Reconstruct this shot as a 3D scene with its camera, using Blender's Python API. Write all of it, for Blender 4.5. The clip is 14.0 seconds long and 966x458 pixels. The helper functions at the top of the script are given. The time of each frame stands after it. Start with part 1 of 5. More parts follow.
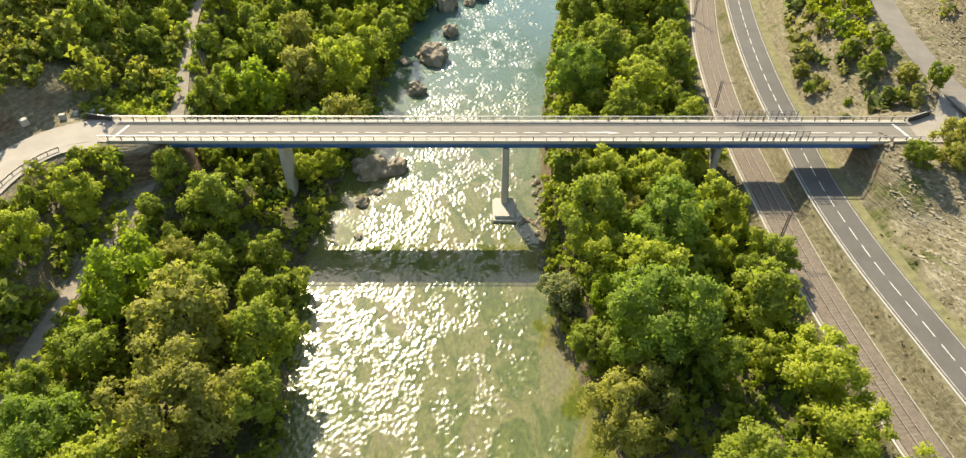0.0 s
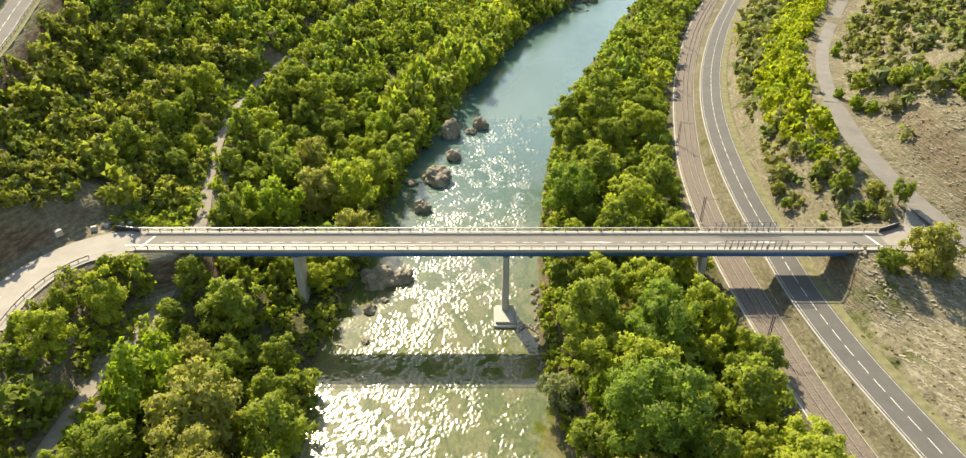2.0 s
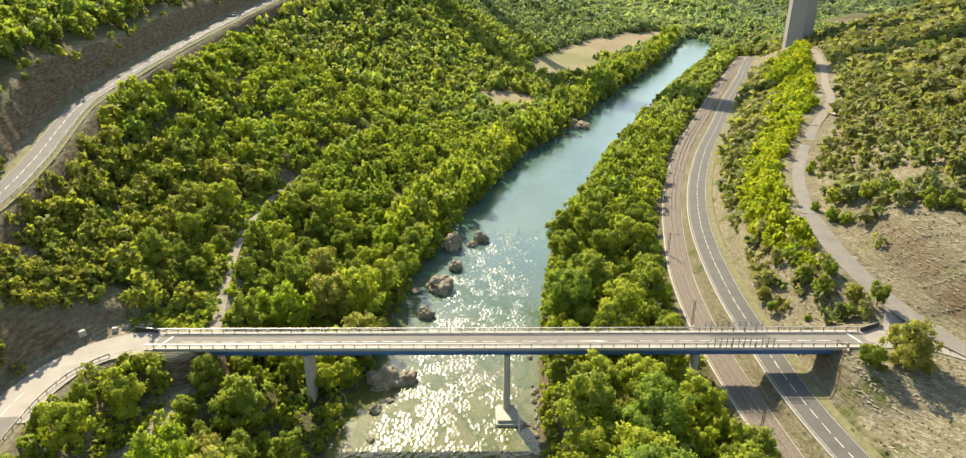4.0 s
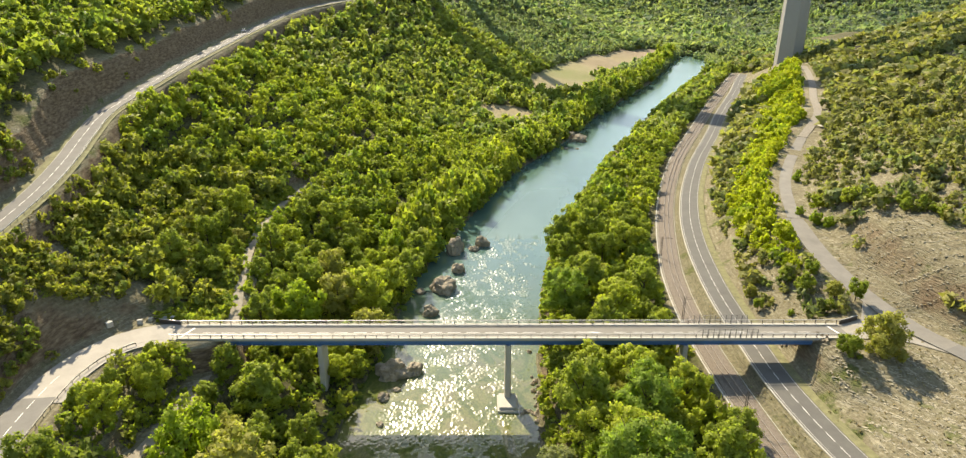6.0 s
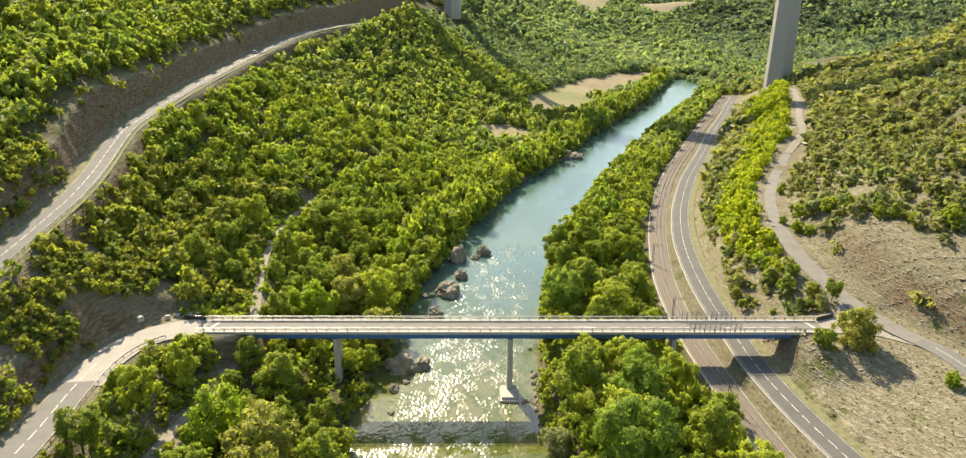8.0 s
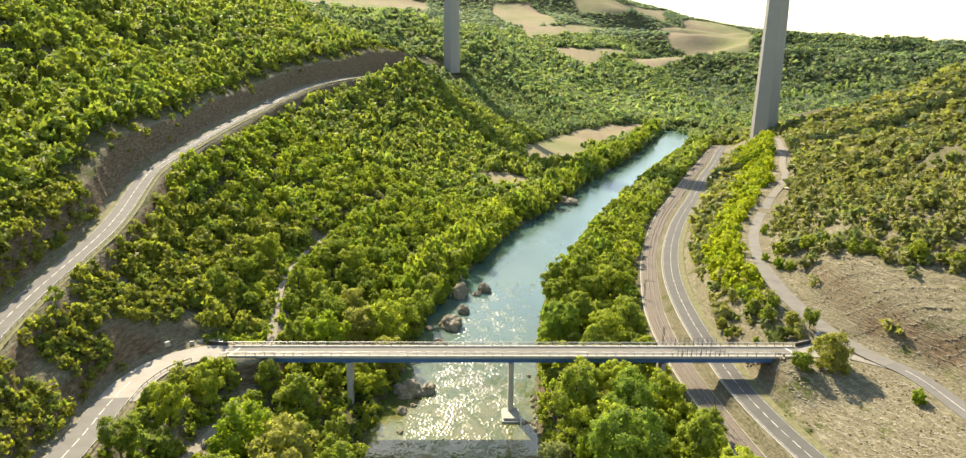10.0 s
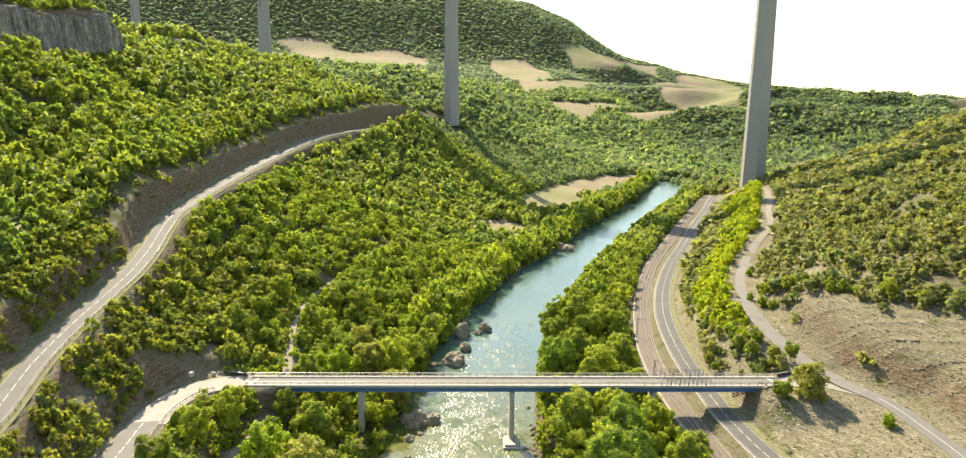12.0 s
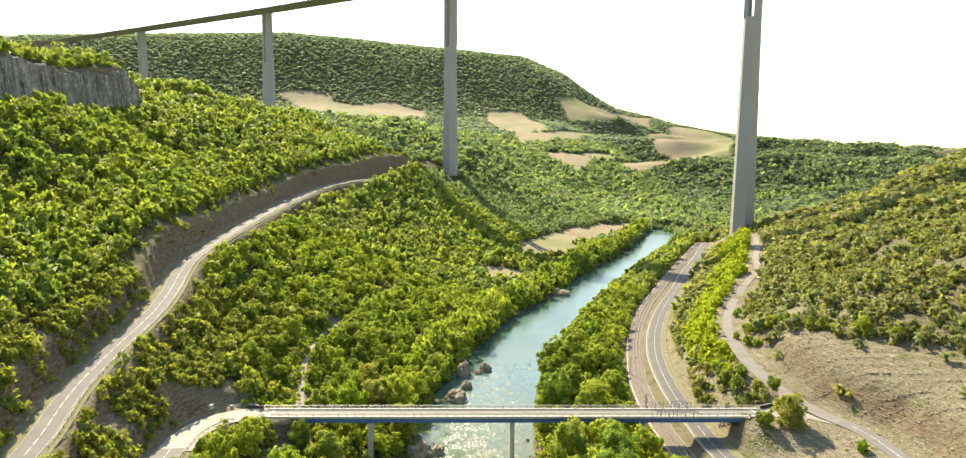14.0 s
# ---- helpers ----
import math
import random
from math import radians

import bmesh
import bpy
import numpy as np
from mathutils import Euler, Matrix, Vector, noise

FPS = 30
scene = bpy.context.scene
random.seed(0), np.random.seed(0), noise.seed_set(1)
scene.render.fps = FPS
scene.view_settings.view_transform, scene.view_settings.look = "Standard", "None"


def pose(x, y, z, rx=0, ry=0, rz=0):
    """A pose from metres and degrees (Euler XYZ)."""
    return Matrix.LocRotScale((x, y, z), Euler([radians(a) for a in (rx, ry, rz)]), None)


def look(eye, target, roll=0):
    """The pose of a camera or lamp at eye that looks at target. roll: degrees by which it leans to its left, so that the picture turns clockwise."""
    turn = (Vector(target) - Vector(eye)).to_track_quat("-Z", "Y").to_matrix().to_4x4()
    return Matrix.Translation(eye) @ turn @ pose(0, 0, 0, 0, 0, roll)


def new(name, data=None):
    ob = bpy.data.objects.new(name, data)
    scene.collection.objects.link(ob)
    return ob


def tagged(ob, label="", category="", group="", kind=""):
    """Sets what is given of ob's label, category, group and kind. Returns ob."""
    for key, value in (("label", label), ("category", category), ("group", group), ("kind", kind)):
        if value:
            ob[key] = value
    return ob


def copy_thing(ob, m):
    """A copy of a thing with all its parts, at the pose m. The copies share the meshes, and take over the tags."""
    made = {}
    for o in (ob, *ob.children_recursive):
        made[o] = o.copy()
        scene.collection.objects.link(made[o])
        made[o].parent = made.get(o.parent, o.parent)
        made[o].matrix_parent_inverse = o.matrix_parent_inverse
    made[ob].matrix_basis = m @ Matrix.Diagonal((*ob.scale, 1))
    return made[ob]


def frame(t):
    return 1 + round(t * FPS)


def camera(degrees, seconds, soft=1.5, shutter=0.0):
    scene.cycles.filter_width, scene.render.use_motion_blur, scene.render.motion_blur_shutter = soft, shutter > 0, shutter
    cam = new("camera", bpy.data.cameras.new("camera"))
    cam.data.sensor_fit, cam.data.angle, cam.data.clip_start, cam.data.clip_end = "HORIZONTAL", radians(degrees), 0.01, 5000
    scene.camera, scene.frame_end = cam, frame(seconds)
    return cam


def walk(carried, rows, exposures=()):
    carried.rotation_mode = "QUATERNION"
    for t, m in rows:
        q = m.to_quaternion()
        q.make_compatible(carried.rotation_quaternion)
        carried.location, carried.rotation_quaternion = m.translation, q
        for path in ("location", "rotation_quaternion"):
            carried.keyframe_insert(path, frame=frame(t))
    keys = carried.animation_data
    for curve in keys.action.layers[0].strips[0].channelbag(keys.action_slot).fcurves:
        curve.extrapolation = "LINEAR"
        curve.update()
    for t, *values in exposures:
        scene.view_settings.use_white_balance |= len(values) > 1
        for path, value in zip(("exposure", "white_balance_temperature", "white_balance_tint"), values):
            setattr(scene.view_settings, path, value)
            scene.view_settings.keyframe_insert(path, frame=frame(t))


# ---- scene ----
import functools

cam = camera(69.82, 14.0, soft=1.3)
# seconds, eye x y z, yaw, pitch, roll
PATH = [
    (0, 0.01, 0.00, 95.75, 0.096, -43.665, -0.014),
    (0.5, -0.13, -2.30, 96.20, 0.092, -41.472, 0.152),
    (1, -0.31, -4.57, 96.63, 0.057, -38.740, 0.069),
    (1.5, -0.47, -6.91, 97.03, 0.017, -35.869, 0.017),
    (2, -0.57, -9.42, 97.37, -0.025, -32.939, 0.005),
    (2.5, -0.65, -12.06, 97.63, -0.046, -29.965, -0.023),
    (3, -0.82, -14.79, 97.75, -0.070, -26.999, -0.073),
    (3.5, -1.09, -17.52, 97.78, -0.147, -24.023, -0.090),
    (6, -2.41, -31.68, 97.77, -0.332, -21.224, 0.084),
    (6.5, -2.73, -34.90, 97.83, -0.368, -21.277, 0.158),
    (7, -3.17, -38.37, 97.89, -0.422, -21.119, 0.233),
    (7.5, -3.70, -42.08, 97.90, -0.511, -20.315, 0.262),
    (8, -4.27, -45.97, 97.84, -0.604, -19.337, 0.314),
    (10.5, -6.68, -65.94, 97.91, -0.953, -14.036, 0.475),
    (11, -7.13, -70.01, 97.97, -0.999, -12.974, 0.496),
    (11.5, -7.61, -74.15, 98.13, -1.056, -11.932, 0.515),
    (12, -8.09, -78.34, 98.35, -1.109, -10.879, 0.518),
    (12.5, -8.55, -82.59, 98.54, -1.177, -9.827, 0.501),
    (13, -9.08, -86.82, 98.63, -1.247, -8.772, 0.488),
    (13.5, -9.58, -91.09, 98.74, -1.312, -7.749, 0.476),
    (14, -10.06, -95.37, 98.88, -1.378, -6.776, 0.487),
]
walk(cam, [(t, pose(x, y, z, 90 + pitch, 0, yaw) @ pose(0, 0, 0, 0, 0, roll)) for t, x, y, z, yaw, pitch, roll in PATH], [(0, 0.93, 7950, 8), (8, 0.98, 7950, 8), (11, 1.06, 7950, 8), (14, 1.22, 7950, 8)])

# ---------- light ----------
SUN_DIR = Vector((-0.302, 0.700, 0.645)).normalized()
world = bpy.data.worlds.new("sky")
scene.world = world
world.use_nodes = True
_nt = world.node_tree
_sky = _nt.nodes.new("ShaderNodeTexSky")
_sky.sky_type = "NISHITA"
_sky.sun_disc = False
_sky.sun_elevation = math.asin(SUN_DIR.z)
_sky.sun_rotation = math.atan2(SUN_DIR.x, SUN_DIR.y)
_sky.air_density, _sky.dust_density, _sky.ozone_density = 1.0, 0.6, 1.0
_bg = _nt.nodes["Background"]
_nt.links.new(_sky.outputs[0], _bg.inputs[0])
_bg.inputs[1].default_value = 0.15
sun_data = bpy.data.lights.new("sun", "SUN")
sun_data.energy, sun_data.angle, sun_data.color = 4.7, radians(0.55), (1.0, 0.95, 0.86)
sun = new("sun", sun_data)
sun.matrix_world = look((0, 0, 400), Vector((0, 0, 400)) - SUN_DIR)


# ---------- materials ----------
class Nodes:
    """A short hand for building node materials."""

    def __init__(self, name):
        self.mat = bpy.data.materials.new(name)
        self.mat.use_nodes = True
        self.t = self.mat.node_tree
        self.bsdf = self.t.nodes["Principled BSDF"]
        self.out = self.t.nodes["Material Output"]

    def node(self, kind):
        return self.t.nodes.new("ShaderNode" + kind)

    def attribute(self, name):
        n = self.node("Attribute")
        n.attribute_name = name
        return n.outputs["Fac"]

    def link(self, a, b):
        self.t.links.new(a, b)

    def pos(self):
        return self.node("NewGeometry").outputs["Position"]

    def noise(self, scale, detail=4, vec=None, rough=0.6, distortion=0.0):
        n = self.node("TexNoise")
        n.inputs["Scale"].default_value, n.inputs["Detail"].default_value = scale, detail
        n.inputs["Roughness"].default_value, n.inputs["Distortion"].default_value = rough, distortion
        self.link(vec if vec is not None else self.pos(), n.inputs["Vector"])
        return n.outputs["Fac"]

    def ramp(self, fac, *stops):
        n = self.node("ValToRGB")
        el = n.color_ramp.elements
        while len(el) < len(stops):
            el.new(0.5)
        for e, (p, c) in zip(el, stops):
            e.position = p
            e.color = (*c, 1) if len(c) == 3 else c
        self.link(fac, n.inputs[0])
        return n.outputs[0]

    def mix(self, fac, a, b, blend="MIX"):
        n = self.node("Mix")
        n.data_type, n.blend_type = "RGBA", blend
        for sock, v in ((n.inputs[0], fac), (n.inputs[6], a), (n.inputs[7], b)):
            if isinstance(v, (int, float)):
                sock.default_value = v
            elif isinstance(v, tuple):
                sock.default_value = (*v, 1)
            else:
                self.link(v, sock)
        return n.outputs[2]

    def math(self, op, a, b=0.0, c=None, clamp=False):
        n = self.node("Math")
        n.operation, n.use_clamp = op, clamp
        for sock, v in zip(n.inputs, (a, b, c)):
            if v is None:
                continue
            if isinstance(v, (int, float)):
                sock.default_value = v
            else:
                self.link(v, sock)
        return n.outputs[0]

    def step(self, v, lo, hi):
        n = self.node("MapRange")
        n.interpolation_type = "SMOOTHSTEP"
        n.inputs[1].default_value, n.inputs[2].default_value = lo, hi
        self.link(v, n.inputs[0])
        return n.outputs[0]

    def bump(self, height, strength, dist):
        n = self.node("Bump")
        n.inputs["Strength"].default_value, n.inputs["Distance"].default_value = strength, dist
        self.link(height, n.inputs["Height"])
        self.link(n.outputs[0], self.bsdf.inputs["Normal"])
        return n.outputs[0]

    def done(self, color=None, rough=0.8, metal=0.0, spec=None):
        if color is not None:
            if isinstance(color, tuple):
                self.bsdf.inputs["Base Color"].default_value = (*color, 1)
            else:
                self.link(color, self.bsdf.inputs["Base Color"])
        self.bsdf.inputs["Roughness"].default_value = rough
        self.bsdf.inputs["Metallic"].default_value = metal
        if spec is not None:
            self.bsdf.inputs["Specular IOR Level"].default_value = spec
        return self.mat


def plain(name, col, rough=0.75, metal=0.0, var=0.25, scale=1.5, bump=0.0):
    """A surface with stains at two scales and a little grain."""
    n = Nodes(name)
    big, small = n.noise(scale * 0.25, 5), n.noise(scale * 6, 3)
    f = n.math("ADD", n.math("MULTIPLY", big, 0.65), n.math("MULTIPLY", small, 0.35))
    lo = tuple(max(0.0, v * (1 - var)) for v in col)
    hi = tuple(min(0.9, v * (1 + var)) for v in col)
    c = n.ramp(f, (0.3, lo), (0.7, hi))
    if bump:
        n.bump(small, bump, 0.03)
    return n.done(c, rough, metal)


def leaf_material(name, dark, light, own=0.5, soft=0.56):
    """Leaves: colour by tree, by patch and by leaf clump; light shines through them."""
    n = Nodes(name)
    geo = n.node("NewGeometry")
    tone = n.attribute("tone")
    obj = n.node("ObjectInfo").outputs["Random"]
    f = n.math("ADD", n.math("MULTIPLY", geo.outputs["Random Per Island"], 0.25), n.math("MULTIPLY", tone, own))
    f = n.math("ADD", f, n.math("MULTIPLY", obj, 0.2))
    f = n.math("ADD", f, n.math("MULTIPLY", n.noise(0.02, 3), 0.3))
    c = n.ramp(f, (0.25, dark), (1.0, light))
    kind = n.math("FRACT", n.math("MULTIPLY", tone, 7.3))
    c = n.mix(n.step(kind, 0.84, 0.86), c, n.mix(1.0, c, (1.05, 1.0, 0.9), "MULTIPLY"))
    c = n.mix(n.step(kind, 0.22, 0.2), c, n.mix(1.0, c, (0.76, 0.88, 0.95), "MULTIPLY"))
    n.done(c, 0.6, spec=0.15)
    tr = n.node("BsdfTranslucent")
    warm = n.mix(1.0, c, (1.1, 1.24, 0.6), "MULTIPLY")
    n.link(warm, tr.inputs[0])
    m = n.node("MixShader")
    m.inputs[0].default_value = soft
    n.link(n.bsdf.outputs[0], m.inputs[1])
    n.link(tr.outputs[0], m.inputs[2])
    n.link(m.outputs[0], n.out.inputs[0])
    return n.mat


def ground_material():
    n = Nodes("ground")
    geo = n.node("NewGeometry")
    up = n.node("SeparateXYZ")
    n.link(geo.outputs["Normal"], up.inputs[0])
    grain, patch, wide = n.noise(1.3, 6), n.noise(0.12, 5), n.noise(0.012, 4)
    dry = n.ramp(grain, (0.3, (0.132, 0.114, 0.066)), (0.52, (0.20, 0.176, 0.11)), (0.75, (0.30, 0.268, 0.18)))
    grass = n.ramp(grain, (0.3, (0.05, 0.065, 0.018)), (0.7, (0.15, 0.16, 0.05)))
    bed = n.node("Mapping")
    bed.inputs["Scale"].default_value = (0.16, 0.16, 3.4)
    n.link(geo.outputs["Position"], bed.inputs["Vector"])
    layer = n.noise(1.0, 5, bed.outputs[0], 0.65)
    dry = n.mix(n.step(layer, 0.50, 0.60), dry, n.ramp(grain, (0.3, (0.12, 0.102, 0.06)), (0.7, (0.24, 0.205, 0.135))))
    dry = n.mix(n.step(layer, 0.44, 0.38), dry, n.ramp(grain, (0.3, (0.185, 0.163, 0.108)), (0.7, (0.34, 0.303, 0.208))))
    c = n.mix(n.step(patch, 0.56, 0.70), dry, grass)
    forest = n.attribute("dark_floor")
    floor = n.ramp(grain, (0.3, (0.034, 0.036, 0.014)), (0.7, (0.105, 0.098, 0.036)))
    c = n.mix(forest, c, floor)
    rockv = n.node("TexVoronoi")
    rockv.inputs["Scale"].default_value = 0.45
    mp = n.node("Mapping")
    mp.inputs["Scale"].default_value = (0.6, 0.6, 2.2)
    n.link(geo.outputs["Position"], mp.inputs["Vector"])
    n.link(mp.outputs[0], rockv.inputs["Vector"])
    rock = n.ramp(n.noise(0.8, 8, mp.outputs[0]), (0.3, (0.09, 0.062, 0.037)), (0.5, (0.17, 0.122, 0.075)), (0.72, (0.30, 0.23, 0.145)))
    steep = n.math("ADD", up.outputs[2], n.math("MULTIPLY", n.math("SUBTRACT", patch, 0.5), 0.35))
    c = n.mix(n.step(steep, 0.73, 0.58), c, rock)
    field = n.attribute("field")
    fcol = n.ramp(n.noise(0.005, 4), (0.38, (0.27, 0.21, 0.135)), (0.5, (0.29, 0.245, 0.14)), (0.62, (0.215, 0.22, 0.095)))
    c = n.mix(field, c, fcol)
    h = n.math("ADD", n.math("ADD", n.math("MULTIPLY", rockv.outputs[0], 0.6), grain), n.math("MULTIPLY", layer, 2.0))
    n.bump(h, 0.9, 0.3)
    return n.done(c, 0.95, spec=0.15)


def water_material():
    n = Nodes("river_water")
    pos = n.pos()
    sep = n.node("SeparateXYZ")
    n.link(pos, sep.inputs[0])
    mp = n.node("Mapping")
    mp.inputs["Scale"].default_value = (1.0, 0.6, 1.0)
    mp.inputs["Rotation"].default_value = (0, 0, 0.3)
    n.link(pos, mp.inputs["Vector"])
    weed = n.noise(0.13, 7, mp.outputs[0], 0.66, 0.8)
    bed = n.ramp(weed, (0.36, (0.165, 0.15, 0.068)), (0.46, (0.165, 0.165, 0.05)), (0.54, (0.085, 0.108, 0.018)), (0.64, (0.15, 0.165, 0.036)))
    pebble = n.noise(1.7, 5, mp.outputs[0], 0.7)
    bed = n.mix(0.55, bed, n.ramp(pebble, (0.35, (0.45, 0.45, 0.45)), (0.65, (1.35, 1.33, 1.25))), "MULTIPLY")
    deep = n.ramp(n.noise(0.03, 4, mp.outputs[0]), (0.35, (0.058, 0.118, 0.098)), (0.7, (0.092, 0.165, 0.142)))
    far = n.step(n.math("ADD", sep.outputs[1], n.math("MULTIPLY", n.noise(0.03, 3), 60)), 120, 230)
    c = n.mix(far, bed, deep)
    ripple = n.attribute("ripple")
    n.bump(n.math("MULTIPLY", n.noise(5.5, 2, mp.outputs[0], 0.5, 0.2), n.math("MULTIPLY", ripple, 0.014)), 1.0, 1.0)
    n.done(c, 0.1, spec=0.95)
    n.link(n.math("MULTIPLY_ADD", ripple, 0.2, 0.06), n.bsdf.inputs["Roughness"])
    return n.mat


M_GROUND = ground_material()
M_WATER = water_material()
M_LEAF = leaf_material("leaves", (0.225, 0.255, 0.046), (0.375, 0.415, 0.070))
M_RIVER_LEAF = leaf_material("willow_leaves", (0.27, 0.31, 0.055), (0.44, 0.49, 0.092))
M_OLIVE_LEAF = leaf_material("olive_brown_leaves", (0.24, 0.225, 0.062), (0.42, 0.40, 0.11))
M_SLOPE_LEAF = leaf_material("oak_scrub_leaves", (0.185, 0.195, 0.044), (0.34, 0.35, 0.075))
M_UPLAND_LEAF = leaf_material("upland_oak_leaves", (0.215, 0.245, 0.054), (0.335, 0.37, 0.080))
# far leaves: distance haze is painted in, greyer and bluer step by step
M_FAR_HAZE_LEAF = leaf_material("far_haze_leaves", (0.24, 0.27, 0.072), (0.37, 0.40, 0.104))
# darker for the backlit sides of the trees, with haze painted in too
M_SHADE_HAZE_LEAF = leaf_material("shade_haze_leaves", (0.165, 0.20, 0.135), (0.285, 0.325, 0.205))
M_VALLEY_HAZE_LEAF = leaf_material("valley_haze_leaves", (0.20, 0.24, 0.13), (0.34, 0.385, 0.205))
M_HILL_HAZE_LEAF = leaf_material("hill_haze_leaves", (0.24, 0.275, 0.245), (0.355, 0.395, 0.345))
M_PALE_LEAF = leaf_material("pale_willow_leaves", (0.26, 0.28, 0.13), (0.56, 0.57, 0.32))
M_POPLAR = leaf_material("poplar_leaves", (0.21, 0.26, 0.12), (0.40, 0.46, 0.21))
M_VINE = leaf_material("vine_leaves", (0.26, 0.28, 0.045), (0.46, 0.475, 0.085))
M_STRAW = leaf_material("straw", (0.17, 0.13, 0.065), (0.36, 0.29, 0.155), soft=0.3)
M_GOLD = leaf_material("golden_bush_leaves", (0.165, 0.168, 0.04), (0.40, 0.395, 0.085))
M_SCRUB = leaf_material("scrub_leaves", (0.18, 0.18, 0.068), (0.37, 0.36, 0.14), soft=0.45)
M_YELLOW = leaf_material("yellow_green_leaves", (0.31, 0.34, 0.033), (0.49, 0.51, 0.062))
M_GRASS = plain("verge_grass", (0.175, 0.165, 0.075), 0.95, var=0.45, scale=2.5, bump=0.5)
M_WORN_PAINT = plain("worn_paint", (0.44, 0.42, 0.37), 0.8, var=0.3, scale=3)
M_BARK = plain("bark", (0.10, 0.075, 0.05), 0.9, var=0.4, scale=4, bump=0.5)
M_ASPHALT = plain("asphalt", (0.108, 0.102, 0.088), 0.85, var=0.22, scale=1.0)
M_SIDE_ASPHALT = plain("side_road_asphalt", (0.165, 0.155, 0.135), 0.9, var=0.2, scale=1.0)
M_PALE_ASPHALT = plain("bleached_asphalt", (0.33, 0.30, 0.25), 0.9, var=0.18, scale=1.0)
M_DECK = plain("deck_asphalt", (0.185, 0.17, 0.14), 0.85, var=0.14, scale=1.0)
M_GRAVEL = plain("gravel", (0.24, 0.21, 0.165), 0.95, var=0.35, scale=5, bump=0.6)
M_WHITE_GRAVEL = plain("white_gravel", (0.50, 0.47, 0.41), 0.95, var=0.22, scale=3, bump=0.4)
M_BALLAST = plain("ballast", (0.17, 0.138, 0.105), 0.95, var=0.45, scale=8, bump=0.8)
M_TRACK = plain("track_dirt", (0.27, 0.235, 0.175), 0.95, var=0.3, scale=3, bump=0.4)
M_PAINT = plain("road_paint", (0.72, 0.70, 0.64), 0.7, var=0.15, scale=4)
M_CONCRETE = plain("concrete", (0.38, 0.355, 0.305), 0.85, var=0.2, scale=1.0, bump=0.15)
M_WHITE_CONCRETE = plain("pale_concrete", (0.42, 0.395, 0.335), 0.8, var=0.12, scale=1.5)
M_BLUE = plain("blue_steel_paint", (0.055, 0.15, 0.32), 0.5, 0.0, var=0.2, scale=0.8)
M_SCREEN = plain("grey_screen_steel", (0.22, 0.20, 0.18), 0.6, 0.3, var=0.2, scale=3)
M_STEEL = plain("galvanised_steel", (0.42, 0.40, 0.36), 0.5, 0.4, var=0.2, scale=3)
M_DARK_STEEL = plain("weathered_steel", (0.09, 0.075, 0.065), 0.6, 0.3, var=0.3, scale=3)
M_RAIL = plain("rail_steel", (0.42, 0.35, 0.28), 0.4, 0.6, var=0.3, scale=3)
M_ROCK = plain("river_rock", (0.27, 0.225, 0.155), 0.9, var=0.5, scale=2.0, bump=0.9)
M_SLEEPER = plain("sleeper", (0.20, 0.168, 0.132), 0.9, var=0.3, scale=4)


M_SLAB = plain("bedded_stone", (0.29, 0.255, 0.175), 0.95, var=0.4, scale=3.0, bump=0.6)
M_JUNCTION = plain("junction_asphalt", (0.285, 0.26, 0.215), 0.9, var=0.22, scale=1.0)


def cliff_material():
    n = Nodes("cliff_limestone")
    mp = n.node("Mapping")
    mp.inputs["Scale"].default_value = (1.0, 1.0, 0.09)
    n.link(n.pos(), mp.inputs["Vector"])
    streak, fine = n.noise(0.35, 6, mp.outputs[0], 0.65), n.noise(0.5, 6)
    c = n.ramp(n.math("ADD", n.math("MULTIPLY", streak, 0.7), n.math("MULTIPLY", fine, 0.3)), (0.36, (0.07, 0.065, 0.055)), (0.5, (0.2, 0.185, 0.155)), (0.62, (0.40, 0.37, 0.31)))
    n.bump(n.math("ADD", streak, fine), 1.0, 1.2)
    return n.done(c, 0.95, spec=0.15)


M_CLIFF = cliff_material()
M_UPPER = plain("bleached_side_asphalt", (0.205, 0.188, 0.158), 0.9, var=0.22, scale=1.0)


# ---------- mesh helpers ----------
def mesh_of(name, verts, faces, material, smooth=False, **attrs):
    """A mesh from arrays; faces: arrays of rows with the same number of corners."""
    me = bpy.data.meshes.new(name)
    verts = np.asarray(verts, np.float32)
    groups = [np.asarray(f, np.int32) for f in (faces if isinstance(faces, list) else [faces])]
    loops = np.concatenate([g.ravel() for g in groups])
    sizes = np.concatenate([np.full(len(g), g.shape[1], np.int32) for g in groups])
    me.vertices.add(len(verts))
    me.vertices.foreach_set("co", verts.ravel())
    me.loops.add(len(loops))
    me.loops.foreach_set("vertex_index", loops)
    me.polygons.add(len(sizes))
    me.polygons.foreach_set("loop_start", np.r_[0, np.cumsum(sizes)[:-1]].astype(np.int32))
    me.polygons.foreach_set("use_smooth", np.full(len(sizes), smooth))
    for key, values in attrs.items():
        if key == "normal":
            me.attributes.new("custom_normal", "FLOAT_VECTOR", "POINT").data.foreach_set("vector", np.asarray(values, np.float32).ravel())
            continue
        me.attributes.new(key, "FLOAT", "POINT").data.foreach_set("value", np.asarray(values, np.float32))
    me.update(calc_edges=True)
    me.materials.append(material)
    return me


def bm_mesh(name, bm, material):
    me = bpy.data.meshes.new(name)
    bmesh.ops.recalc_face_normals(bm, faces=bm.faces)
    bm.to_mesh(me)
    bm.free()
    me.materials.append(material)
    return me


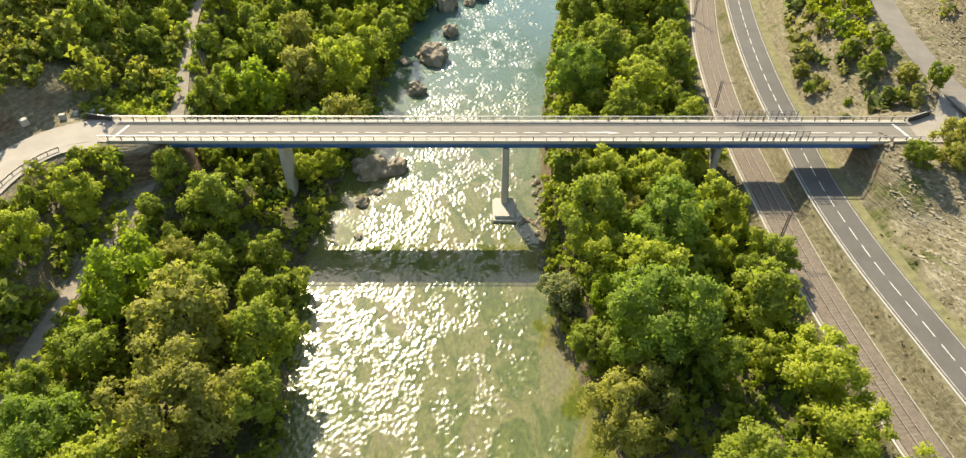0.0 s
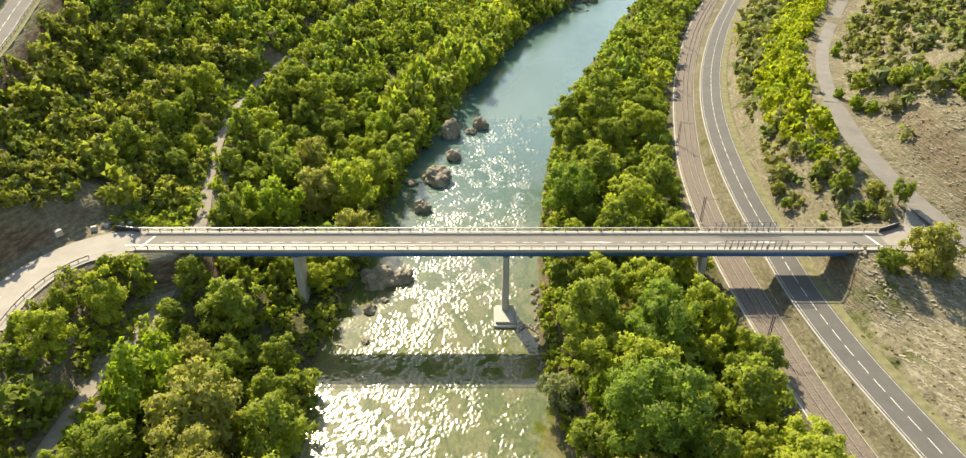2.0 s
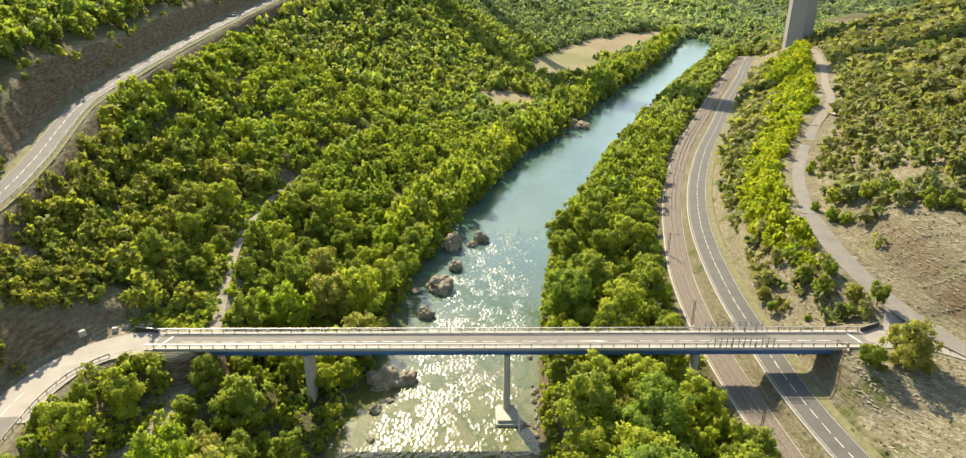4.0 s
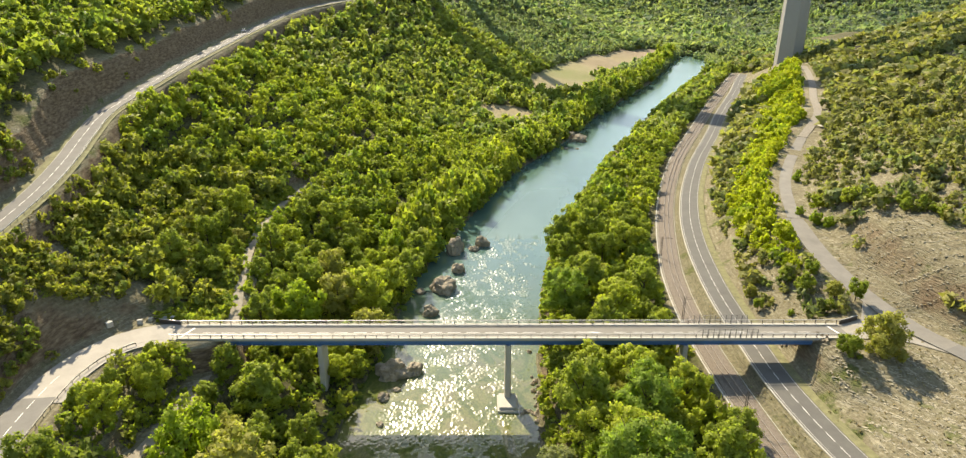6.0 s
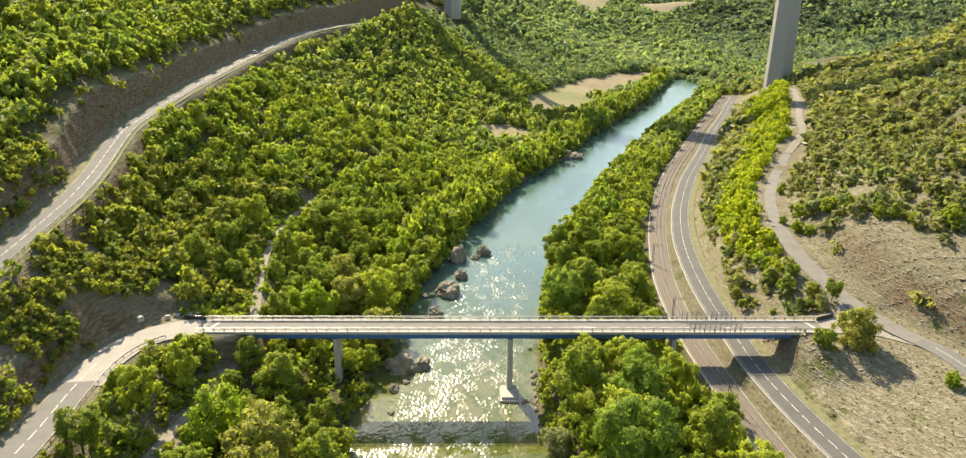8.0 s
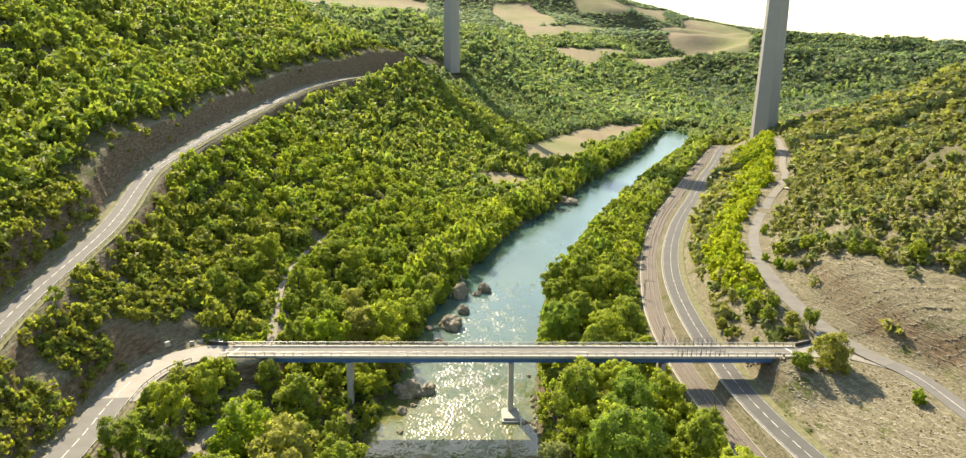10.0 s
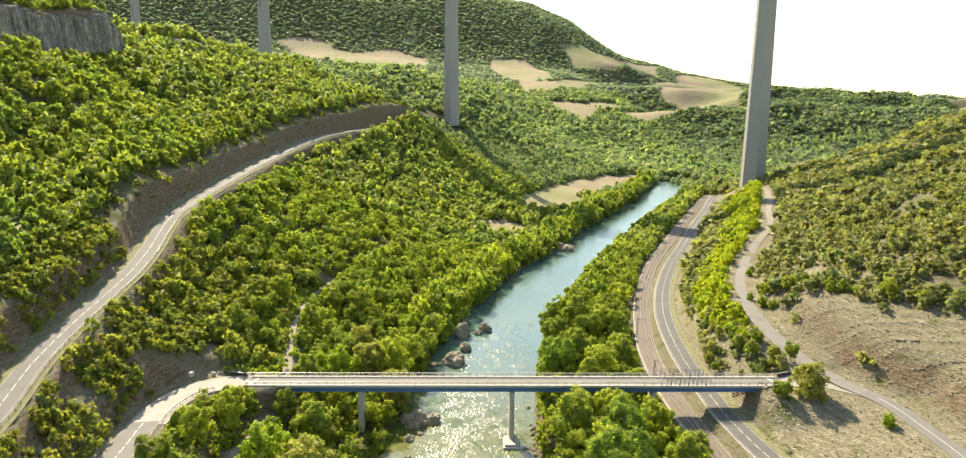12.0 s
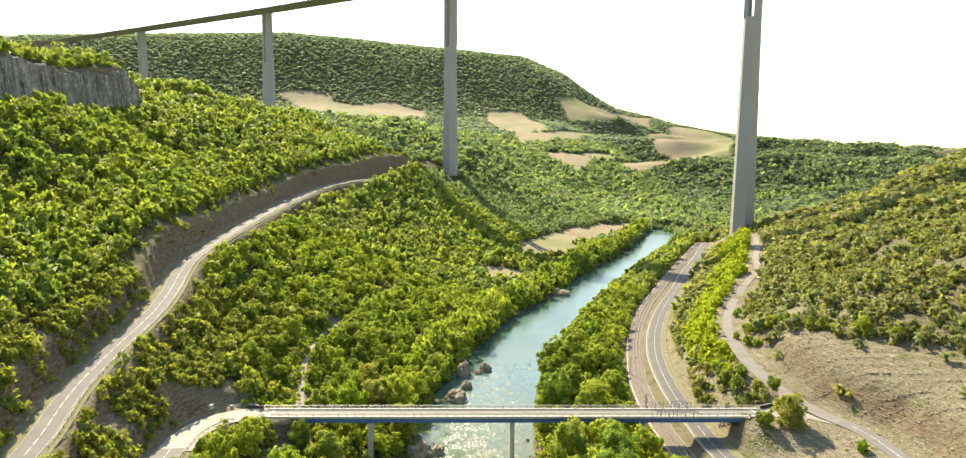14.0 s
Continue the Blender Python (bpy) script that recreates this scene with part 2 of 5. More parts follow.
def part(name, data, parent, label=""):
    """One mesh as a part of a thing, or of a part."""
    ob = new(name, data)
    ob.parent = parent
    return tagged(ob, label) if label else ob


def thing(name, place, label, category, group="", kind=""):
    ob = new(name)
    ob.location = place
    ob.empty_display_size = 0.5
    return tagged(ob, label, category, group, kind)


def box(bm, lo, hi, bevel=0.0):
    """A box from corner to corner."""
    c = [(a + b) / 2 for a, b in zip(lo, hi)]
    s = [abs(b - a) for a, b in zip(lo, hi)]
    made = bmesh.ops.create_cube(bm, size=1, matrix=Matrix.LocRotScale(c, None, s))
    if bevel:
        edges = list({e for v in made["verts"] for e in v.link_edges})
        bmesh.ops.bevel(bm, geom=edges, offset=bevel, segments=1, affect="EDGES")
    return bm


def tube(bm, a, b, r0, r1=None, n=6):
    """A round bar from a to b."""
    a, b = Vector(a), Vector(b)
    d = b - a
    m = Matrix.Translation((a + b) / 2) @ d.to_track_quat("Z", "Y").to_matrix().to_4x4()
    bmesh.ops.create_cone(bm, cap_ends=True, segments=n, radius1=r0, radius2=r0 if r1 is None else r1, depth=d.length, matrix=m)
    return bm


def smooth01(v, lo, hi):
    t = np.clip((v - lo) / (hi - lo), 0, 1)
    return t * t * (3 - 2 * t)


def waves(x, y, seed, size):
    """A cheap rolling noise of a few sine waves, about -1 to 1."""
    r = np.random.RandomState(seed)
    out = 0
    for k in range(6):
        a, p, s = r.uniform(0, 6.28), r.uniform(0, 6.28), size * r.uniform(0.5, 1.6)
        out = out + np.sin((x * np.cos(a) + y * np.sin(a)) * 6.28 / s + p)
    return out / 3.5


# ---------- the plan ----------
# banks of the river: x by y
BANK_Y = [-400, 0, 51, 72, 92, 118, 145, 175, 205, 240, 300, 355, 425, 490, 570, 705, 745]
BANK_L = [-40, -29.5, -30.5, -33.2, -34.5, -31, -27, -23, -15, -4, 16, 45, 74, 106, 146, 200, 216]
BANK_R = [40, 34, 21, 13.5, 11, 12.5, 15, 19, 25, 35, 57, 79, 111, 142, 183, 250, 264]
# roads and tracks: x, y, z of the middle line
ROAD = [(86.0, -58.7, 11.0), (75.9, 29.1, 11.4), (69.1, 63.1, 11.1), (65.7, 82.4, 11.0), (64.2, 98.9, 10.9), (64.2, 116.4, 10.9), (64.7, 137.5, 10.8), (66.7, 160.0, 10.6), (71.4, 190.2, 10.1), (79.6, 223.4, 9.5), (96.0, 271.9, 8.9), (127.0, 345.0, 8.0), (151.0, 402.0, 8.0), (182.0, 470.0, 8.0), (212.0, 540.0, 8.0), (222.0, 562.0, 8.0)]
RAIL = [(79.5, -59.7, 9.2), (65.6, 19.9, 9.2), (59.2, 51.7, 9.2), (56.2, 73.5, 9.1), (54.7, 94.4, 9.0), (53.9, 115.3, 9.0), (54.7, 139.1, 8.9), (56.7, 159.0, 8.8), (60.7, 181.0, 8.6), (69.2, 218.0, 8.3), (88.8, 279.4, 8.2), (122.0, 358.0, 8.0), (147.0, 415.0, 8.0), (178.0, 482.0, 8.0), (207.0, 545.0, 8.0), (216.0, 563.0, 8.0)]
UPPER = [(112, -60, 15), (109, 30, 16), (107, 60, 16.8), (106.5, 80, 17.3), (105, 95, 17.8), (99, 108, 18.2), (95, 121, 19.3), (92.5, 140, 21.5), (94.5, 168, 23.8), (104.5, 199, 25), (117, 225, 26), (133, 252, 29), (150, 277, 33), (163, 310, 34), (185, 360, 33), (205, 410, 32), (222, 455, 30)]
APPROACH = [(-66, 109, 17.7), (-74, 109, 17.8), (-81, 106, 18), (-86, 99, 18.3), (-88, 90, 18.6), (-87.5, 78, 19), (-86, 66, 19.5), (-85, 52, 20), (-85, 30, 21), (-86, -60, 26)]
HIGH = [(-100, -60, 24), (-101.5, 10, 29), (-104.4, 50, 33), (-110.5, 78, 36.1), (-113.3, 100, 38.3), (-114.6, 120, 40.5), (-116, 138, 42.6), (-119, 156, 44.8), (-123.6, 177, 47.7), (-126.2, 192, 50), (-126.6, 215, 52.5), (-125.4, 250, 56.3), (-124, 292, 59.7), (-121, 339, 63.5), (-113, 395, 69), (-95, 460, 72), (-70, 560, 68), (-52, 650, 60), (-40, 700, 54)]
TRAIL = [(-70, 20, 9), (-69.5, 50, 9.3), (-68.5, 69, 9.8), (-64.8, 90, 10.5), (-63.5, 105, 11.3), (-64.5, 124, 13.5), (-68, 141, 15.5), (-73, 180, 17), (-71.5, 202, 17.5), (-66, 230, 17), (-52, 280, 14)]
DECK_Z, DECK_Y0, DECK_Y1, DECK_X0, DECK_X1 = 17.7, 105.4, 112.4, -71.0, 78.0


def near_line(x, y, line):
    """Distance to a line, height there, and the side (positive: to the right of its way)."""
    best = np.full(np.shape(x), 1e9)
    z, side = np.zeros(np.shape(x)), np.zeros(np.shape(x))
    for (ax, ay, az), (bx, by, bz) in zip(line, line[1:]):
        dx, dy = bx - ax, by - ay
        t = np.clip(((x - ax) * dx + (y - ay) * dy) / (dx * dx + dy * dy), 0, 1)
        d = np.hypot(x - ax - t * dx, y - ay - t * dy)
        hit = d < best
        best = np.where(hit, d, best)
        z = np.where(hit, az + t * (bz - az), z)
        side = np.where(hit, np.sign((x - ax) * dy - (y - ay) * dx), side)
    return best, z, side


def along(y, line):
    """x and z of a line that runs ahead, at y."""
    ys = [p[1] for p in line]
    order = np.argsort(ys)
    return (np.interp(y, np.array(ys)[order], np.array([p[0] for p in line])[order]),
            np.interp(y, np.array(ys)[order], np.array([p[2] for p in line])[order]))


# the left hillside rises to this line and on from it
SLOPE_LEFT = [(-100, -400, 20), (-105, 10, 29), (-113, 80, 36.3), (-124, 165, 46), (-127, 256, 57), (-127, 325, 62), (-115, 395, 70), (-95, 460, 74), (-60, 560, 76), (-35, 700, 68), (-10, 800, 85), (10, 950, 115), (0, 1300, 125)]
# heights of the far skyline, by x
FAR_X = [-3200, -600, 0, 190, 330, 400, 510, 680, 915, 1400, 2600]
FAR_Z = [440, 490, 435, 420, 362, 308, 244, 194, 160, 120, 118]


def height(x, y):
    """The lie of the land."""
    x, y = np.asarray(x, float), np.asarray(y, float)
    bl, br = np.interp(y, BANK_Y, BANK_L), np.interp(y, BANK_Y, BANK_R)
    # left side
    sx, sz = along(y, SLOPE_LEFT)
    d, wide = bl - x, np.maximum(bl - sx, 20)
    e = np.interp(y, [0, 60, 110, 150, 300, 400, 600, 900], [1.5, 1.5, 1.6, 1.7, 1.6, 2.2, 2.6, 1.6])
    rise = np.interp(y, [-400, 50, 300, 420, 700, 1000], [0.56, 0.58, 0.58, 0.54, 0.36, 0.2])
    q = np.clip(d / wide, 0, 1)
    left = 2.5 + (sz - 2.5) * q ** e + rise * np.clip(d - wide, 0, 110) + 0.05 * np.clip(d - wide - 110, 0, 400)
    left = left + 1.6 * waves(x, y, 3, 60) * smooth01(d, 15, 60) + 5 * waves(x, y, 4, 170) * smooth01(d - wide, 15, 90)
    # a limestone cliff high on the left slope
    cliff = smooth01(d - wide + 3 * waves(x, y, 33, 40), 104, 109) * 20 * smooth01(y, 110, 190) * (1 - smooth01(y, 358, 372))
    cliff = cliff + smooth01(d - wide, 114, 120) * 9 * smooth01(y, 425, 440) * (1 - smooth01(y, 470, 490))
    left = left + cliff
    # right side
    ux, uz = along(y, UPPER)
    uz = np.where(y > 460, 9 + (uz - 9) * (1 - smooth01(y, 465, 560)), uz)
    gx, gz = along(y, ROAD)
    dr = x - br
    flat = along(y, RAIL)[1] - 0.6 + 0.5 * waves(x, y, 5, 14)
    right = np.minimum(flat, 0.6 + 1.1 * np.clip(dr, 0, 99))
    mid = np.clip((x - gx - 6) / np.maximum(ux - gx - 11, 4), 0, 1)
    right = np.where(x > gx + 6, gz + (uz - gz) * mid ** 1.1, right)
    hill = np.interp(y, [-400, 60, 150, 200, 420, 520, 640], [0.36, 0.36, 0.34, 0.3, 0.3, 0.2, 0.06])
    ledges = np.interp(y, [-400, 100, 150, 200], [6, 7, 6, 2])
    up = np.clip(x - ux - 5, 0, None)
    right = np.where(x > ux + 5, uz + ledges * smooth01(up, 1, 13) + hill * np.minimum(up, 60) + 1.6 * hill * np.clip(up - 60, 0, 95) + 0.1 * hill * np.clip(up - 155, 0, 600), right)
    right = right + 2.2 * waves(x, y, 6, 55) * smooth01(up, 6, 50)
    # ledges of bedded rock over the junction
    ledge = smooth01(up, 3, 10) * (1 - smooth01(up, 45, 75)) * (1 - smooth01(y, 190, 225))
    step = 0.5 - ((y * 0.82 + x * 0.57) * 0.23 + 0.3 * waves(x, y, 91, 44)) % 1
    right = right + ledge * 0.85 * step * (0.7 + 0.3 * waves(x, y, 92, 30))
    # river bed
    bed = -0.4 - 1.2 * smooth01(np.minimum(d * -1, dr * -1), 0, 7)
    z = np.where(d > 0, np.minimum(left, 0.05 + 0.75 * d + 0.5), np.where(dr > 0, right, bed))
    # the river bends away behind a wooded bank
    end = smooth01(y, 742, 752)
    zl = 4 + 0.42 * np.clip(sx + 250 - x, 0, 500) * 0.6
    zr = 7 + 48 * smooth01(x, 340, 720) + 6 * waves(x, y, 8, 240)
    z = np.where(y > 742, z * (1 - end) + end * np.where(d > 0, left, np.where(dr > 0, np.maximum(right * 0.3, zr * 0.4 + 4), 4)), z)
    # far land
    f = smooth01(y, 850, 1350)
    t = np.clip((y - 900) / 1450, 0, 1.0)
    skyline = np.interp(x + 26 * waves(x, y, 11, 420), FAR_X, FAR_Z)
    low = 18 + 44 * smooth01(x, 330, 760) * smooth01(y, 700, 1150) * (1 - smooth01(y, 1500, 2100))
    far = low + np.clip(skyline - 30, 0, None) * (0.62 * t + 0.38 * smooth01(t, 0.62, 0.98)) + 7 * waves(x, y, 12, 300) * (1 - t)
    far = far + (24 * waves(x, y, 14, 420) + 9 * waves(x, y, 15, 170)) * smooth01(x, 260, 420) * smooth01(y, 850, 1050) * (1 - smooth01(y, 1900, 2300))
    far = far + 30 * smooth01(-x, -120, 260) * smooth01(y, 850, 1300) * (1 - t)
    z = z * (1 - f) + far * f
    # the cut over the high road
    dist, _, side = near_line(x, y, HIGH)
    z = z + np.where(side < 0, 6.0 * smooth01(dist, 5.5, 9.0) * (1 - smooth01(dist, 14, 60)), 0) * smooth01(y, 20, 60) * (1 - smooth01(y, 600, 680))
    # the earth bank over the bend at the bridge's end
    dist, _, side = near_line(x, y, APPROACH)
    z = z + np.where(side > 0, 2.0 * smooth01(dist, 8, 13) * (1 - smooth01(dist, 18, 42)), 0) * smooth01(y, 84, 100) * smooth01(-x, 74, 80)
    # level strips for roads, with cut and fill
    for line, half, run in ((TRAIL, 2.2, 5), (HIGH, 5.2, 3.2), (UPPER, 4.2, 4.5), (ROAD, 4.6, 2.6), (RAIL, 3.9, 2.2), (APPROACH, 5.0, 3.5)):
        dist, lz, _ = near_line(x, y, line)
        w = 1 - smooth01(dist, half, half + run)
        z = z * (1 - w) + (lz - 0.12) * w
    # the ramps at both ends of the bridge
    for x0, x1, s in ((DECK_X0 - 9, DECK_X0 + 1.0, 1), (DECK_X1 - 1.0, DECK_X1 + 22, -1)):
        ox = np.maximum(np.maximum(x0 - x, x - x1), 0)
        oy = np.maximum(np.maximum(DECK_Y0 - 1 - y, y - DECK_Y1 - 1), 0)
        if s < 0:
            oy = np.where(y < DECK_Y0, oy * 0.42, oy)
        w = 1 - smooth01(np.hypot(ox, oy), 0.5, 7.5)
        z = z * (1 - w) + (DECK_Z - 0.15) * w
    return z


def near_road(x, y, pad=0.0):
    """Whether a place lies on or close beside a road, the rails or the trail."""
    out = np.zeros(np.shape(x), bool)
    for line, half in ((ROAD, 6.5), (RAIL, 6.0), (UPPER, 5.0), (APPROACH, 6.0), (HIGH, 6.5), (TRAIL, 1.3)):
        out |= near_line(x, y, line)[0] < half + pad
    out |= (x > DECK_X0 - 12) & (x < DECK_X1 + 14) & ((x < -59) | (x > 46)) & (y > DECK_Y0 - 2.5 - pad) & (y < DECK_Y1 + 2.5 + pad)
    return out


# far fields between hedges: corners in the plan
FIELDS = [[(-560, 1935), (-456, 1920), (-279, 1880), (-126, 1870), (-117, 1680), (-212, 1680), (-380, 1660)],
          [(40, 1890), (150, 1920), (207, 1622), (110, 1540), (47, 1650)],
          [(250, 2020), (322, 2080), (464, 2170), (640, 2330), (560, 2090), (426, 1941), (291, 1880)],
          [(93, 1545), (200, 1600), (391, 1880), (380, 1790), (183, 1425), (100, 1410)],
          [(500, 1890), (667, 2230), (780, 2300), (860, 2160), (560, 1370), (463, 1390), (416, 1480)],
          [(128, 1350), (243, 1325), (236, 1225), (186, 1170)],
          [(280, 1280), (376, 1405), (455, 1375), (413, 1270), (298, 1215)],
          [(215, 1320), (311, 1420), (292, 1308), (227, 1250)],
          [(609, 1370), (690, 1390), (650, 1290), (590, 1285)]]


def meadow(x, y):
    """Mown fields by the river and on the far slopes, 0 to 1."""
    m = np.zeros(np.shape(x))
    for cx, cy, a, b, turn in ((128, 660, 150, 25, 1.02), (66, 530, 50, 24, 1.1), (14, 402, 26, 19, 0.9)):
        u = (x - cx) * math.cos(turn) + (y - cy) * math.sin(turn)
        v = (y - cy) * math.cos(turn) - (x - cx) * math.sin(turn)
        m = np.maximum(m, 1 - smooth01(np.hypot(u / a, v / b), 0.93, 1.03))
    for ring in FIELDS:
        inside, edge = np.zeros(np.shape(x), bool), np.full(np.shape(x), 1e9)
        wx, wy = x + 9 * waves(x, y, 51, 150), y + 22 * waves(x, y, 52, 150)
        for (ax, ay), (bx, by) in zip(ring, ring[1:] + ring[:1]):
            inside ^= ((ay > wy) != (by > wy)) & (wx < (bx - ax) * (wy - ay) / ((by - ay) or 1e-6) + ax)
            u = np.clip(((wx - ax) * (bx - ax) + (wy - ay) * (by - ay)) / ((bx - ax) ** 2 + (by - ay) ** 2), 0, 1)
            edge = np.minimum(edge, np.hypot(wx - ax - u * (bx - ax), wy - ay - u * (by - ay)))
        m = np.maximum(m, np.where(inside, smooth01(edge, 0, 6), 0))
    return m


# ---------- ground, water ----------
def axis(*runs):
    """Steps of a grid: runs of start, end, step."""
    return np.unique(np.concatenate([np.arange(a, b, s) for a, b, s in runs]))


def grid_mesh(name, xs, ys, material, zfun, **attrs):
    gx, gy = np.meshgrid(xs, ys)
    gz = zfun(gx, gy)
    nx, ny = len(xs), len(ys)
    i = (np.arange(ny - 1)[:, None] * nx + np.arange(nx - 1)[None]).ravel()
    faces = np.stack([i, i + 1, i + nx + 1, i + nx], 1)
    made = {k: f(gx, gy).ravel() for k, f in attrs.items()}
    return mesh_of(name, np.stack([gx, gy, gz], -1).reshape(-1, 3), faces, material, True, **made)


def dark_floor(x, y):
    """How far the ground turns to the dark floor colour; strongest under the woods."""
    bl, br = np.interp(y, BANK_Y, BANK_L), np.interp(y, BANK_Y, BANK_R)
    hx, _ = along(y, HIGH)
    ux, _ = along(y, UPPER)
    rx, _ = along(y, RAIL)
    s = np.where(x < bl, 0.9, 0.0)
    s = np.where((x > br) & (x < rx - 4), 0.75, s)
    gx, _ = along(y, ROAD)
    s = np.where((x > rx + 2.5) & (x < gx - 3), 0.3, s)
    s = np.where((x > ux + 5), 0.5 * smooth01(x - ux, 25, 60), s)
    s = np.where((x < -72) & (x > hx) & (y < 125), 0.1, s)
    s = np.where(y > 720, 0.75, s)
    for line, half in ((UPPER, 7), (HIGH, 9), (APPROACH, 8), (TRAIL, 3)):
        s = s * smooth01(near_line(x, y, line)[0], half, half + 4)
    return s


XS = axis((-3600, -700, 90), (-700, -260, 20), (-260, -205, 2.2), (-205, -150, 5), (-150, 150, 1.5), (150, 260, 5), (260, 900, 12), (900, 3000, 70))
YS = axis((-400, 20, 20), (20, 60, 1.6), (60, 190, 1.0), (190, 300, 1.6), (300, 480, 4), (480, 900, 9), (900, 2600, 18), (2600, 4000, 120))
ground = tagged(new("ground", grid_mesh("ground", XS, YS, M_GROUND, height, dark_floor=dark_floor, field=meadow)), "dry valley sides with rock cuttings, scrub soil and pale mown fields", "ground", kind="structure")
water_xs = axis((-60, -36, 6), (-36, 20, 0.24), (20, 300, 6))
water_ys = axis((-400, 34, 10), (34, 210, 0.28), (210, 760, 6))


def ripple(x, y):
    """How lively the water runs: quiet along the banks and over the shallows by the boulders."""
    bl, br = np.interp(y, BANK_Y, BANK_L), np.interp(y, BANK_Y, BANK_R)
    q = smooth01(x - bl, np.where(y > 84, 6, -3), np.where(y > 84, 15, 1)) * smooth01(br - x, 0, np.interp(y, [60, 90, 200], [10, 9, 6]))
    return 0.2 + q * np.interp(y, [0, 82, 92, 130, 200, 260, 420], [0.8, 0.8, 0.95, 1.05, 1.05, 0.9, 0.5])


def rough_field(shape, step, long, short, seed):
    """A rolling random field with waves between two lengths, mean 0 and deviation 1."""
    r = np.random.RandomState(seed)
    ky, kx = np.fft.fftfreq(shape[0], step[1])[:, None], np.fft.rfftfreq(shape[1], step[0])[None]
    k = np.hypot(kx, ky * 1.35)
    f = np.fft.rfft2(r.normal(size=shape)) * np.exp(-((k * short) ** 4)) * (1 - np.exp(-((k * long) ** 4)))
    h = np.fft.irfft2(f, shape)
    return h / h.std()


@functools.lru_cache(None)
def patches(rows, cols, seed):
    """Lively water (1) and calm tongues over the weed beds (0), before the edge between them is drawn."""
    return 0.75 * rough_field((rows, cols), (0.24, 0.28), 30, 4.5, seed) + 0.65 * rough_field((rows, cols), (0.24, 0.28), 6, 1.3, seed + 1)


def near_water(x, y):
    return np.ix_((y[:, 0] >= 34) & (y[:, 0] < 210), (x[0] >= -36) & (x[0] < 20))


def lively(x, y):
    out = ripple(x, y)
    i = near_water(x, y)
    p = patches(*x[i].shape, 65) - np.interp(y[i], [40, 80, 90], [0.05, 0.05, 0.02]) * (x[i] + 10)
    out[i] *= 0.12 + 1.0 * smooth01(p, -0.45, 0.2)
    return out


def wavelets(x, y):
    """Short steep waves on the lively water."""
    z = np.zeros(x.shape)
    i = near_water(x, y)
    h = rough_field(x[i].shape, (0.24, 0.28), 3.5, 0.5, 64)
    h /= np.hypot(np.gradient(h, 0.24, axis=1), np.gradient(h, 0.28, axis=0)).std() * 1.53
    z[i] = h * 0.125 * lively(x, y)[i]
    return z


water = tagged(new("water", grid_mesh("water", water_xs, water_ys, M_WATER, wavelets, ripple=lively)), "clear green shallow river with sun glitter and turquoise deeper reach", "river", kind="structure")


# ---------- roads ----------
def spline(line, step):
    """The line as a smooth row of points, with the way to the right at each."""
    p = np.array(line, float)
    t = np.r_[0, np.cumsum(np.hypot(*np.diff(p[:, :2], axis=0).T))]
    m = np.gradient(p, t, axis=0)
    s = np.arange(0, t[-1], step)
    k = np.clip(np.searchsorted(t, s, "right") - 1, 0, len(t) - 2)
    h = (t[k + 1] - t[k])[:, None]
    u = (s[:, None] - t[k][:, None]) / h
    q = (2 * u**3 - 3 * u**2 + 1) * p[k] + (u**3 - 2 * u**2 + u) * h * m[k] + (3 * u**2 - 2 * u**3) * p[k + 1] + (u**3 - u**2) * h * m[k + 1]
    w = np.gradient(q[:, :2], axis=0)
    w /= np.hypot(*w.T)[:, None]
    return q, np.stack([w[:, 1], -w[:, 0]], 1), s


def ribbon(name, line, lo, hi, lift, material, step=2.0, spans=None, thick=0.0):
    """A strip along a line from lo to hi metres right of it; spans: only these stretches of its length."""
    q, r, s = spline(line, step)
    a = np.c_[q[:, :2] + r * lo, q[:, 2] + lift]
    b = np.c_[q[:, :2] + r * hi, q[:, 2] + lift]
    rows = [a, b]
    if thick:
        rows = [a - (0, 0, thick), a, b, b - (0, 0, thick)]
    n, m = len(q), len(rows)
    verts = np.stack(rows, 1).reshape(-1, 3)
    i = np.arange(n - 1)[:, None] * m + np.arange(m - 1)[None]
    if spans is not None:
        keep = np.zeros(n - 1, bool)
        for s0, s1 in spans:
            keep |= (s[:-1] >= s0) & (s[1:] <= s1 + 1e-6)
        i = i[keep]
    i = i.ravel()
    return mesh_of(name, verts, np.stack([i, i + 1, i + m + 1, i + m], 1), material)


def dashes(name, line, across, lift, dash, gap, width, start=0.0, end=1e9):
    """Paint marks along a line, as one strip mesh of short pieces."""
    q, r, s = spline(line, 0.25)
    verts, faces = [], []
    at = start
    while at + dash < min(s[-1], end):
        ks = [int(round((at + f * dash) / 0.25)) for f in (0, 0.5, 1)]
        base = len(verts)
        for k in ks:
            for o in (-width / 2, width / 2):
                verts.append((*(q[k, :2] + r[k] * (across + o)), q[k, 2] + lift))
        faces += [(base, base + 1, base + 3, base + 2), (base + 2, base + 3, base + 5, base + 4)]
        at += dash + gap
    return mesh_of(name, verts, np.array(faces), M_PAINT)


